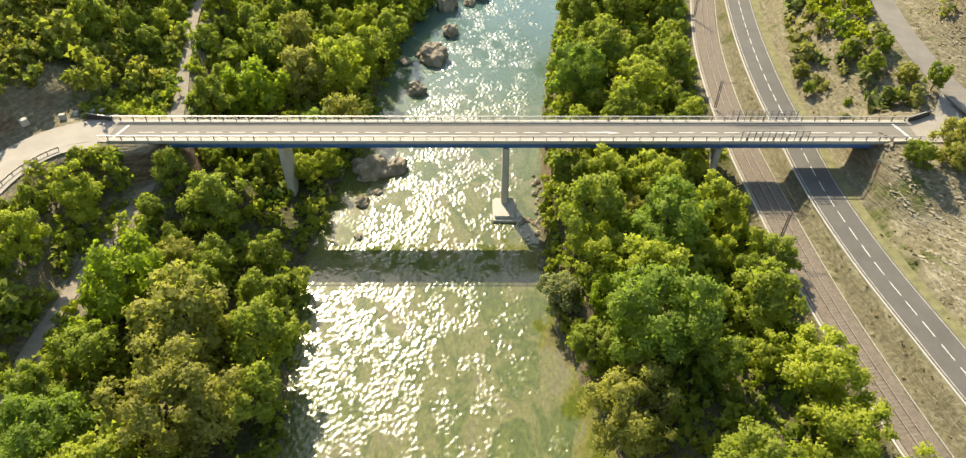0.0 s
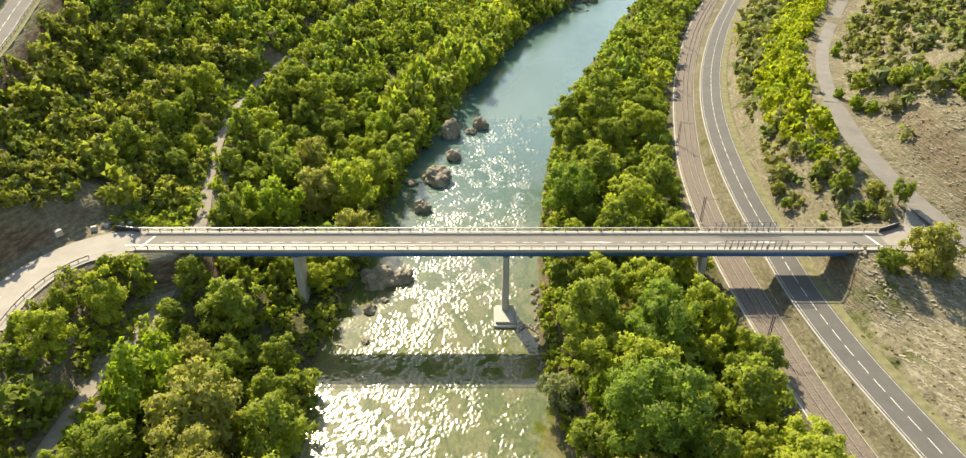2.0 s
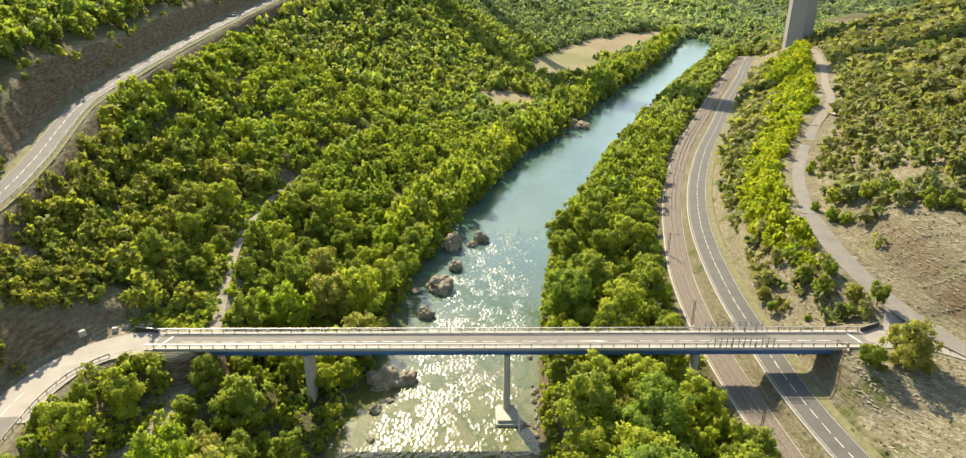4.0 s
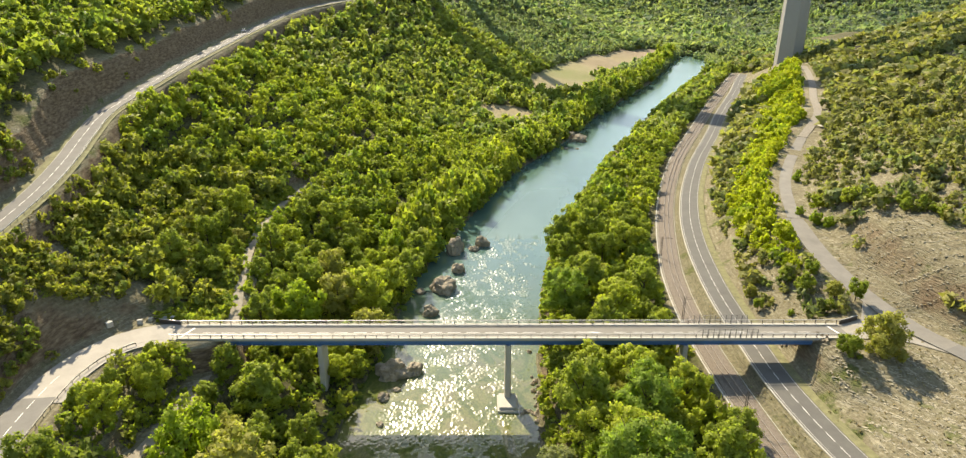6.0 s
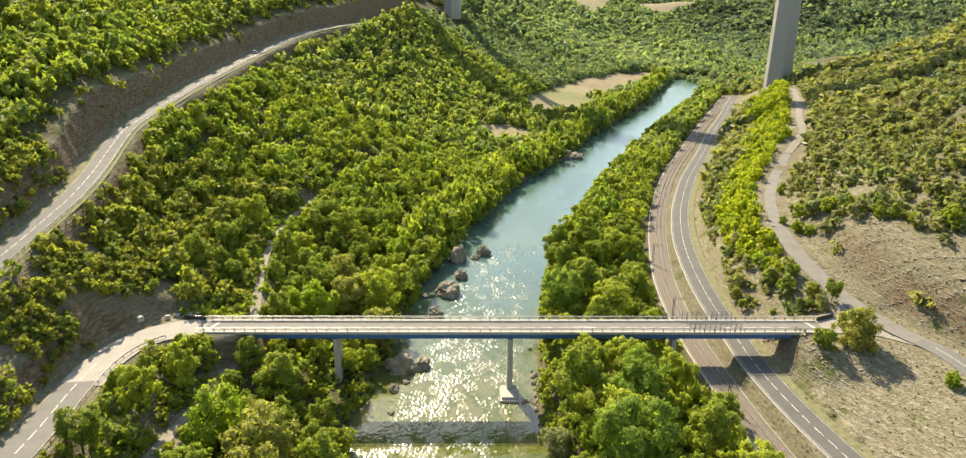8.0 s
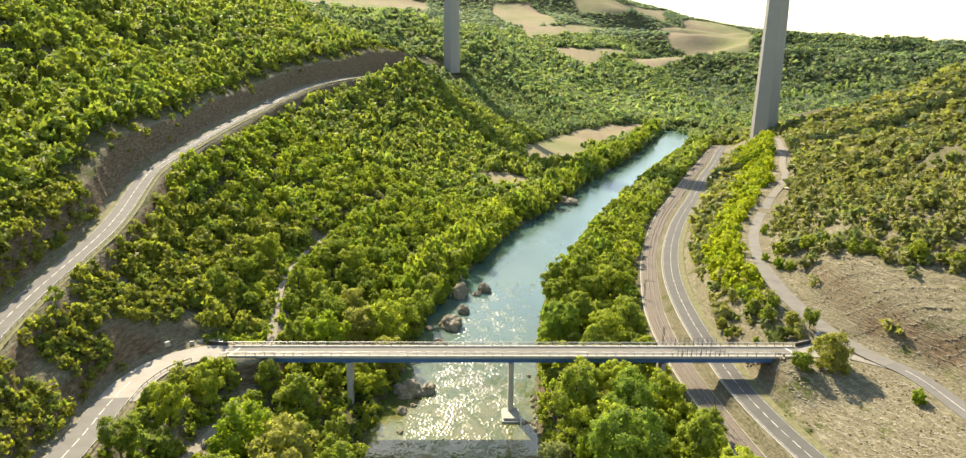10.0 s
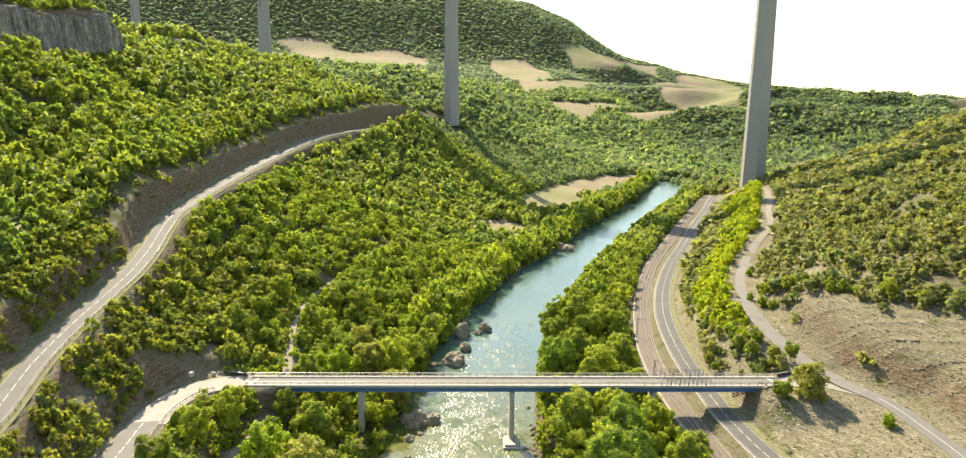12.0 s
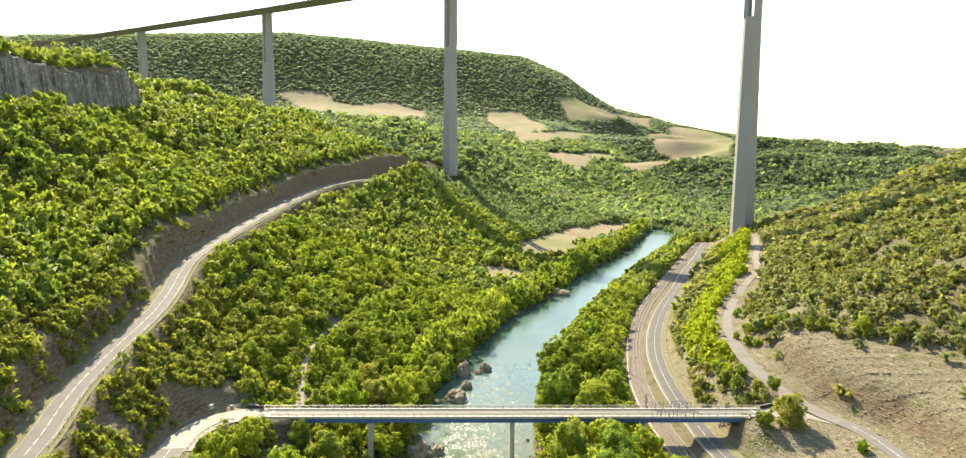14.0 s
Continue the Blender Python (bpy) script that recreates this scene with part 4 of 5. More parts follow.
# ---------- rocks ----------
def boulder(seed, sx, sy, sz):
    """A craggy river boulder."""
    bm = bmesh.new()
    bmesh.ops.create_icosphere(bm, subdivisions=4, radius=1)
    for v in bm.verts:
        p = v.co.copy()
        n1 = noise.noise(p * 1.1 + Vector((seed * 7.3, 0, 0)))
        n2 = noise.noise(p * 2.7 + Vector((0, seed * 3.1, 0)))
        n3 = noise.noise(p * 7 + Vector((0, 0, seed)))
        v.co = p * (1 + 0.42 * n1 + 0.22 * n2 + 0.08 * n3)
        v.co = Vector((v.co.x * sx, v.co.y * sy, max(v.co.z, -0.35) * sz))
    return bm_mesh("boulder", bm, M_ROCK)


BOULDERS = [(-24.3, 118.5, 4.3, 3.6, 3.6), (-19.2, 119.5, 2.6, 2.0, 2.2), (-22.5, 111.5, 1.0, 0.9, 0.6), (-25.2, 108.0, 1.5, 1.3, 1.2), (-24.9, 98, 0.9, 0.8, 0.6),
            (-17.2, 150.5, 2.1, 2.0, 2.4), (-14.0, 167, 4.0, 3.6, 3.6), (-9.6, 181, 2.5, 2.4, 2.4), (-11.0, 197, 3.4, 2.8, 5.0), (-1.4, 204, 2.6, 2.4, 3.0), (-4.6, 199, 1.7, 1.5, 1.3),
            (56.0, 362, 4.2, 3.8, 3.4), (50.6, 370, 4.2, 3.8, 3.4), (52, 343, 1.2, 1.0, 0.5), (46, 344, 1.4, 1.0, 0.5), (36, 345, 1.6, 1.2, 0.6), (11.0, 129, 0.7, 0.6, 0.6), (-28.5, 133, 1.6, 1.3, 0.9), (-21, 165, 1.8, 1.4, 0.9)]
for k, (bx, by, sx, sy, sz) in enumerate(BOULDERS):
    ob = new("boulder", boulder(k + 1, sx, sy, sz))
    ob.location = (bx, by, sz * 0.12)
    ob.rotation_euler = (0, 0, k * 1.3)
    tagged(ob, "craggy brown limestone boulder standing in the shallow river" if k < 11 else "weathered grey boulder in the river", "boulder", "boulders in the river")
bm = bmesh.new()
for k in range(26):
    t = k / 25
    p = (7.2 + 5.0 * t, 101.5 + 1.2 * math.sin(t * 5) + (0.5 if k % 2 else 0), 0.05)
    bmesh.ops.create_icosphere(bm, subdivisions=1, radius=0.28 + 0.12 * (k % 3), matrix=Matrix.Translation(p))
for k in range(30):
    p = (11.4 + 0.7 * math.sin(k * 2.1), 88 + k * 1.0, 0.1)
    bmesh.ops.create_icosphere(bm, subdivisions=1, radius=0.3 + 0.16 * (k % 4), matrix=Matrix.Translation(p))
tagged(new("stone_line", bm_mesh("stone_line", bm, M_ROCK)), "row of small stones from the footing to the bank", "stones", kind="stuff")


# ---------- small things by the roads ----------
def block(place, size, turn, label):
    bm = bmesh.new()
    box(bm, (-size[0] / 2, -size[1] / 2, -0.2), (size[0] / 2, size[1] / 2, size[2]), 0.08)
    for v in bm.verts:
        v.co += Vector((noise.noise(v.co * 3), noise.noise(v.co * 3 + Vector((5, 0, 0))), 0)) * 0.1
    ob = new("concrete_block", bm_mesh("concrete_block", bm, M_WHITE_CONCRETE))
    ob.location, ob.rotation_euler = place, (0, 0, turn)
    return tagged(ob, label, "block", "blocks closing the old lane")


for bx, by, sx, sy, sz, turn in ((-87.4, 109.0, 1.5, 1.2, 1.1, 0.9), (-82.6, 113.2, 1.2, 0.9, 1.0, 0.3), (-80.6, 114.6, 1.0, 0.8, 0.8, 0.1), (-77.6, 115.0, 1.1, 0.7, 0.9, 0.5), (-75.8, 115.4, 0.9, 0.8, 0.9, 1.2)):
    block((bx, by, float(height(bx, by))), (sx, sy, sz), turn, "pale rough concrete block beside the bend")
# a barrier at the closed lane
gate = thing("barrier", (-78.8, 116.2, float(height(-78.8, 116.2))), "pale steel barrier across the closed lane", "barrier")
gate.rotation_euler = (0, 0, 0.35)
for x in (-2.2, 0.0, 2.2):
    bm = bmesh.new()
    tube(bm, (x, 0, -0.2), (x, 0, 1.05), 0.06)
    part("post", bm_mesh("post", bm, M_STEEL), gate)
for z in (0.5, 1.0):
    bm = bmesh.new()
    tube(bm, (-2.3, 0, z), (2.3, 0, z), 0.05)
    part("bar", bm_mesh("bar", bm, M_STEEL), gate)


def parked_car(place, turn):
    """A small white hatchback: body, glasshouse, wheels and lights."""
    car = thing("car", place, "small white car standing at the edge of the hillside road", "car")
    car.rotation_euler = (0, 0, turn)
    white = Nodes("white_car_paint").done((0.8, 0.8, 0.79), 0.25)
    glass = Nodes("car_glass").done((0.02, 0.025, 0.03), 0.05)
    rubber = Nodes("tyre_rubber").done((0.02, 0.02, 0.02), 0.9)
    red = Nodes("tail_light").done((0.4, 0.02, 0.02), 0.3)
    bm = bmesh.new()
    box(bm, (-0.87, -2.05, 0.32), (0.87, 2.05, 0.86), 0.14)
    part("body", bm_mesh("body", bm, white), car)
    bm = bmesh.new()
    made = bmesh.ops.create_cube(bm, size=1, matrix=Matrix.LocRotScale((0, -0.25, 1.13), None, (1.6, 2.7, 0.56)))
    for v in made["verts"]:
        if v.co.z > 1.2:
            v.co.x *= 0.8
            v.co.y = -0.25 + (v.co.y + 0.25) * 0.68
    part("glasshouse", bm_mesh("glasshouse", bm, glass), car, "dark glazing")
    bm = bmesh.new()
    box(bm, (-0.62, -1.12, 1.39), (0.62, 0.62, 1.45), 0.02)
    part("roof", bm_mesh("roof", bm, white), car)
    for sx in (-0.8, 0.8):
        for sy in (-1.3, 1.3):
            bm = bmesh.new()
            tube(bm, (sx - 0.1, sy, 0.32), (sx + 0.1, sy, 0.32), 0.32, n=14)
            part("wheel", bm_mesh("wheel", bm, rubber), car, "black tyre")
        bm = bmesh.new()
        box(bm, (sx * 0.9 - 0.1, -2.07, 0.6), (sx * 0.9 + 0.1, -2.02, 0.78))
        part("tail_light", bm_mesh("tail_light", bm, red), car, "red tail light")
    return car


parked_car((-123.0, 336.5, 63.33), 0.1)
# stone pitching under the right-hand end of the bridge
bm = bmesh.new()
for k in range(44):
    u, v = k % 4, k // 4
    p = Vector((70.5 + v * 0.55 + u * 0.25, 113.2 - v * 0.9 + u * 0.7, 0))
    p.z = float(height(p.x, p.y)) + 0.15
    bmesh.ops.create_cube(bm, size=1, matrix=Matrix.LocRotScale(p, Euler((k, k * 2.0, k * 3.0)), (0.9, 0.7, 0.45)))
tagged(new("stone_pitching", bm_mesh("stone_pitching", bm, M_ROCK)), "rough pale stones laid on the slope under the bridge end", "stones", kind="stuff")


def retaining_wall(x0, x1, y):
    """A low stone wall with a flat coping, cut into the hillside."""
    z = float(height(x1, y))
    wall = thing("retaining_wall", (0, 0, 0), "low tan stone retaining wall with a brown coping on the hillside", "wall")
    bm = bmesh.new()
    box(bm, (x0, y, z - 8), (x1, y + 0.8, z + 2.6), 0.06)
    part("wall_face", bm_mesh("wall_face", bm, M_SLAB), wall)
    bm = bmesh.new()
    box(bm, (x0 - 0.3, y - 0.25, z + 2.604), (x1 + 0.3, y + 1.2, z + 3.0), 0.05)
    part("coping", bm_mesh("coping", bm, M_BALLAST), wall, "brown coping")


retaining_wall(238, 251, 421)


# ---------- bedded rock over and under the side road ----------
def slabs(name, places, seed, label):
    """Broken flat stones lying along the beds of the slope, as one body."""
    r = np.random.RandomState(seed)
    vs, fs = [], []
    for x, y, z, turn in places:
        l, w, h = 0.15 + 0.55 * r.uniform() ** 2, r.uniform(0.1, 0.3), r.uniform(0.02, 0.06)
        m = Matrix.Translation((x, y, z + h * 0.25)) @ Matrix.Rotation(turn + r.uniform(-0.7, 0.7), 4, "Z") @ Matrix.Rotation(r.uniform(-0.2, 0.2), 4, "X")
        base = len(vs)
        for cz in (-1, 1):
            for cx, cy in ((-1, -1), (1, -1), (1, 1), (-1, 1)):
                k = r.uniform(0.65, 1.1)
                vs.append(m @ Vector((cx * w * k * (1 - 0.1 * cz), cy * l * k, cz * h)))
        fs += [[base + i for i in q] for q in ((4, 5, 6, 7), (0, 1, 5, 4), (1, 2, 6, 5), (2, 3, 7, 6), (3, 0, 4, 7))]
    return tagged(new(name, mesh_of(name, vs, np.array(fs), M_SLAB)), label, "stones", kind="stuff")


_r = np.random.RandomState(77)
_x, _y = _r.uniform(98, 135, 16000), _r.uniform(60, 185, 16000)
_u, _h = _x - along(_y, UPPER)[0], height(_x, _y)
_k = (_u > 4.5) & (_u < 30) & (((_y * 0.82 + _x * 0.57) * 0.34 + 0.25 * np.sin(_x * 0.25)) % 1 < 0.3) & (near_line(_x, _y, UPPER)[0] > 4.3)
slabs("rock_ledges", np.c_[_x, _y, _h, 0 * _y + 0.96][_k & (_u < np.maximum(10 + 0.57 * (165 - _y), 12))][:2200], 78, "bedded pale brown limestone slabs cropping out of the dry slope")
_x, _y = _r.uniform(74, 103, 9000), _r.uniform(40, 104, 9000)
_h = height(_x, _y)
_k = (_x > along(_y, ROAD)[0] + 6.5) & (_x < along(_y, UPPER)[0] - 5.5) & (np.hypot(_x - 98.6, _y - 83) > 1.5) & (((_x * 0.87 + _y * 0.48) * 0.4 + 0.2 * np.sin(_y * 0.3)) % 1 < 0.4)
slabs("broken_beds", np.c_[_x, _y, _h, 0 * _x + 0.5][_k][:2200], 79, "broken bands of tan stone on the dry bank over the valley road")


# ---------- the cliff high on the slope ----------
def cliff(name, y0, y1, tall, off, seed, label):
    """A weathered limestone wall: columns, clefts and a ragged rim."""
    n, m = int((y1 - y0) / 1.1), 18
    ys = np.linspace(y0, y1, n)
    sx, _ = along(ys, SLOPE_LEFT)
    bl = np.interp(ys, BANK_Y, BANK_L)
    x = bl - np.maximum(bl - sx, 20) - off
    r = np.random.RandomState(seed)
    col = waves(ys, ys * 0, seed, 26) * 1.6 + waves(ys, ys * 0, seed + 1, 8) * 0.7 + r.uniform(-0.3, 0.3, n)
    foot = height(x + 3.5, ys) - 2
    rim = tall * (1 + 0.10 * waves(ys, ys * 0, seed + 2, 30) + r.uniform(-0.04, 0.04, n)) * smooth01(ys, y0 - 2, y0 + 12) * (1 - 0.4 * smooth01(ys, y1 - 14, y1))
    rows = []
    for k in range(m + 1):
        f = k / m
        bump = 0.5 * waves(ys, ys * 0 + f * tall, seed + 3, 5) + r.uniform(-0.25, 0.25, n)
        rows.append(np.c_[x + 3.2 - 2.4 * f + col * (0.5 + 0.5 * f) + bump, ys, foot + f * (rim + 2)])
    rows.append(np.c_[rows[-1][:, 0] - 12, ys, rows[-1][:, 2] + 0.5])
    i = (np.arange(m + 1)[:, None] * n + np.arange(n - 1)[None]).ravel()
    return tagged(new(name, mesh_of(name, np.concatenate(rows), np.stack([i, i + 1, i + n + 1, i + n], 1), M_CLIFF)), label, "cliff", kind="structure")


cliff("cliff_main", 165, 367, 20, 105, 5, "tall grey limestone cliff with dark vertical streaks")
cliff("cliff_small", 425, 470, 9, 112, 8, "small grey limestone outcrop in the wood")


# ---------- trees ----------
def crown(seed, lobes, cards, size, tall=1.0, low=-0.55):
    """A crown of unit radius: leaf sprays set over many lobes, with gaps. Returns points, faces and soft normals."""
    r = np.random.RandomState(seed)
    c = r.normal(size=(lobes, 3))
    c /= np.linalg.norm(c, axis=1)[:, None]
    c *= r.uniform(0.3, 0.86, (lobes, 1))
    c[:, 2] = np.clip(c[:, 2], low, 0.8) * tall
    c[:, :2] *= r.uniform(0.8, 1.15, (lobes, 1))
    rad = r.uniform(0.5, 0.9, lobes) * (1.35 / lobes ** 0.42)
    pick = r.choice(lobes, cards, p=rad**2 / (rad**2).sum())
    n = r.normal(size=(cards, 3))
    n[:, 2] += 0.35
    out = c[pick] / (np.linalg.norm(c[pick], axis=1)[:, None] + 1e-6)
    n = n / np.linalg.norm(n, axis=1)[:, None] + 0.75 * out
    n /= np.linalg.norm(n, axis=1)[:, None]
    p = c[pick] + n * (rad[pick] * np.clip(r.normal(0.92, 0.32, cards), 0.2, 1.7))[:, None]
    face = n * 0.8 + r.normal(size=(cards, 3)) * 0.7 + (0, 0, 0.25)
    face /= np.linalg.norm(face, axis=1)[:, None]
    face *= np.where((face * n).sum(1) < 0, -1, 1)[:, None]
    u = np.cross(face, r.normal(size=(cards, 3)))
    u /= np.linalg.norm(u, axis=1)[:, None]
    v = np.cross(face, u)
    s = size * r.uniform(0.6, 1.35, (cards, 1)) * 1.2
    sag = face * s * 0.25
    leaf = np.stack([p - u * s - v * s * 0.55 - sag, p + u * s * 0.9 - v * s * 0.45 - sag, p + v * s + sag * 0.5], 1)
    soft = n * 0.65 + face * 0.7
    soft /= np.linalg.norm(soft, axis=1)[:, None]
    return leaf.reshape(-1, 3), np.arange(cards * 3).reshape(-1, 3), np.repeat(soft, 3, 0)


def trunk_mesh(seed, tall, r0):
    """A tapered trunk with a few limbs."""
    r = random.Random(seed)
    bm = bmesh.new()
    tube(bm, (0, 0, -0.6), (0.1, 0.05, tall * 0.55), r0, r0 * 0.6, 7)
    for k in range(5):
        a = k * 1.26 + r.uniform(-0.3, 0.3)
        z0 = tall * r.uniform(0.3, 0.5)
        e = Vector((math.cos(a) * tall * 0.28, math.sin(a) * tall * 0.28, tall * r.uniform(0.65, 0.85)))
        tube(bm, (0.05, 0.03, z0), e, r0 * 0.45, r0 * 0.12, 5)
    return bm_mesh("trunk", bm, M_BARK)


def tree_kind(seed, radius, tall, material, cards, size, label, category="tree", stretch=1.0, lobes=52):
    """The first tree of a kind, at the origin; the crown's middle stands over the trunk."""
    t = thing("tree" if category == "tree" else "bush", (0, 0, 0), label, category, "trees along the river" if category == "tree" else "bushes on the dry slope")
    pts, faces, soft = crown(seed, lobes, cards, size, stretch)
    pts = pts * radius
    lift = tall - pts[:, 2].max()
    pts[:, 2] += lift
    part("crown", mesh_of("crown", pts, faces, material, True, tone=np.full(len(pts), (seed * 0.37) % 1), normal=soft), t)
    part("trunk", trunk_mesh(seed, tall, 0.05 * radius + 0.04), t)
    return t


GREEN = "leafy broad-crowned green tree on the river bank"
KINDS = [tree_kind(11, 5.0, 11.5, M_RIVER_LEAF, 7000, 0.041, GREEN),
         tree_kind(12, 4.2, 10.0, M_LEAF, 6000, 0.045, GREEN, stretch=1.15),
         tree_kind(13, 5.6, 12.5, M_RIVER_LEAF, 7600, 0.040, GREEN),
         tree_kind(14, 3.4, 9.5, M_RIVER_LEAF, 5000, 0.050, "slim upright green tree on the river bank", stretch=1.6),
         tree_kind(15, 4.6, 9.0, M_YELLOW, 6400, 0.043, "bright yellow-green leafy tree"),
         tree_kind(16, 5.2, 10.5, M_OLIVE_LEAF, 7000, 0.041, "olive-brown broad tree starting to turn"),
         tree_kind(17, 9.0, 18.0, M_RIVER_LEAF, 17000, 0.026, "tall broad-crowned green tree on the river bank", lobes=110),
         tree_kind(18, 9.0, 17.0, M_OLIVE_LEAF, 17000, 0.026, "tall olive-green tree with a wide open crown", lobes=90),
         tree_kind(19, 5.0, 9.5, M_PALE_LEAF, 7000, 0.041, "pale grey-green willow at the water's edge")]
WIDE = [5.0, 4.2, 5.6, 3.4, 4.6, 5.2, 9.0, 9.0, 5.0]
for t in KINDS:
    t.location = (KINDS.index(t) * 24 - 60, -330, 12)

rng = np.random.RandomState(7)
placed = []


def free_spot(x, y, gap):
    return all((x - a) ** 2 + (y - b) ** 2 > (0.5 * (gap + g)) ** 2 for a, b, g in placed)


def plant(kind, x, y, scale, label=""):
    z = float(height(x, y))
    ob = copy_thing(KINDS[kind], Matrix.Translation((x, y, z - 0.3)) @ Matrix.Rotation(rng.uniform(0, 6.28), 4, "Z") @ Matrix.Scale(scale, 4))
    ob.scale = (scale, scale, scale * rng.uniform(0.88, 1.12))
    if label:
        tagged(ob, label)
    placed.append((x, y, 1.5 * scale * WIDE[kind]))
    return ob


# the single tree at the bridge's right end, and the bright ones by the track
placed += [(39.5, 51, 9.0), (-65.5, 60, 9.0), (-65, 68, 10.0), (-64, 76, 8.0), (-39, 103.5, 8.0), (-38.5, 98, 7.0), (-38, 93, 5.0), (45.5, 104, 9.0), (45.5, 98.5, 8.0), (45, 93.5, 7.0)]
for kind, bx, by, bs, deep, words in ((5, 86.6, 100.5, 1.18, 3.0, "large rounded tree beside the bridge abutment"), (1, 79.0, 100.0, 0.72, 2.0, "low leafy tree beside the bridge abutment")):
    plant(kind, bx, by, bs, words).location.z -= deep
BEND_BUSHES = [(1, 90.5, 121.0, 0.62), (5, 87.2, 124.5, 0.45), (1, 84.0, 120.5, 0.42), (0, 82.4, 130.5, 0.56), (1, 85.5, 135.0, 0.55), (0, 80.5, 137.5, 0.5), (1, 71.5, 131.5, 0.4), (5, 71.8, 138.5, 0.42), (4, 77.0, 124.6, 0.22)]
# the trees that stand out on both banks: kind, place, crown's half width
LEFT_TREES = [(7, -43.1, 51, 10.1), (3, -33.4, 55.2, 5.2), (5, -45.5, 66.5, 8.8), (4, -56.5, 73.6, 7.6), (0, -49.8, 95.6, 6.6), (2, -70.5, 90.5, 4.8), (0, -38.2, 76.9, 4.4), (3, -38.7, 87.0, 3.6), (2, -74, 78, 4.6),
              (6, -56.4, 45.6, 7.2), (1, -47, 83.5, 4.1), (0, -59, 102, 4.0), (2, -49.3, 40.5, 7.0), (1, -77.0, 62.0, 4.6)]
RIGHT_TREES = [(6, 25.8, 64.1, 9.6), (7, 21.8, 53.6, 7.6), (2, 46.5, 55, 6.6), (1, 17.6, 66, 4.5), (8, 13.4, 78.3, 4.4), (6, 31.2, 85.2, 8.0), (0, 18.9, 88.2, 7.0), (2, 41.3, 91.4, 5.2), (0, 43, 69.4, 6.0),
               (2, 23.4, 99.5, 5.6), (2, 47.0, 46, 6.0), (0, 48.6, 80.6, 4.6), (1, 33.9, 59.0, 4.2), (1, 17.2, 103, 4.2)]
BACK_TREES = [(4, -50.7, 131.4, 7.4), (0, -58.5, 126, 5.2), (5, -41.9, 141.8, 7.4), (2, -33, 142.3, 7.0), (8, -38.5, 131, 2.6), (2, 33.8, 130.1, 6.5), (6, 20.8, 135.5, 7.6), (0, 43.4, 142, 5.6), (2, -30, 154.1, 6.2), (0, 28.5, 144.4, 6.5)]
for trees in (LEFT_TREES, RIGHT_TREES, BACK_TREES):
    for kind, bx, by, wide in trees:
        plant(kind, bx, by, wide / WIDE[kind])
plant(4, 98.6, 83, 0.45, "small bright bush beside the side road")
for bx, by, bs in ((109.6, 202, 0.38), (113.5, 209, 0.3), (99.5, 164, 0.5), (101.5, 160, 0.42), (97.6, 171, 0.34)):
    plant(4, bx, by, bs, "bright yellow-green bush beside the side road")
# rounded bushes between the valley road and the junction
for kind, bx, by, bs in BEND_BUSHES:
    plant(kind, bx, by, bs, "rounded olive-green bush on the dry bank behind the bridge")
# a row of larger bushes over the bare ledges
for k in range(17):
    by = 172 - 3.1 * k + rng.uniform(-1, 1)
    bx = float(along(by, UPPER)[0]) + 13 + 0.55 * (165 - by) + rng.uniform(-1.5, 3.5)
    plant(int(rng.choice([0, 1, 2])), bx, by, rng.uniform(0.34, 0.55), "rounded green bush over the bare rock ledges")
# trees on both banks near the bridge
tries = 0
while len(placed) < 215 and tries < 6000:
    tries += 1
    y = 36 + 170 * rng.uniform() ** 1.25
    if rng.uniform() < 0.58:
        x = np.interp(y, BANK_Y, BANK_L) - rng.uniform(0.5, 60)
    else:
        x = np.interp(y, BANK_Y, BANK_R) + rng.uniform(1.8, 36)
    s = rng.uniform(0.55, 1.25)
    if not free_spot(x, y, 6.6 * s):
        continue
    if x < -93 and y < 125:
        continue
    if DECK_Y0 - 5 < y < DECK_Y1 + 4:
        s = min(s, 0.62)
        if float(height(x, y)) + 12 * s > 14.5:
            continue
    da, _, _ = near_line(x, y, APPROACH)
    if da < 18:
        s = min(s, 0.35 + 0.02 * da)
    if near_line(x, y, TRAIL)[0] < 4.6 * s + 0.8:
        continue
    if near_road(x, y, (2.6 if y < 115 else 3.6) * s) or (x < -64 and 108 < y < 138):
        continue
    plant(int(rng.choice(6, p=(0.3, 0.24, 0.22, 0.14, 0.04, 0.06))), x, y, s)


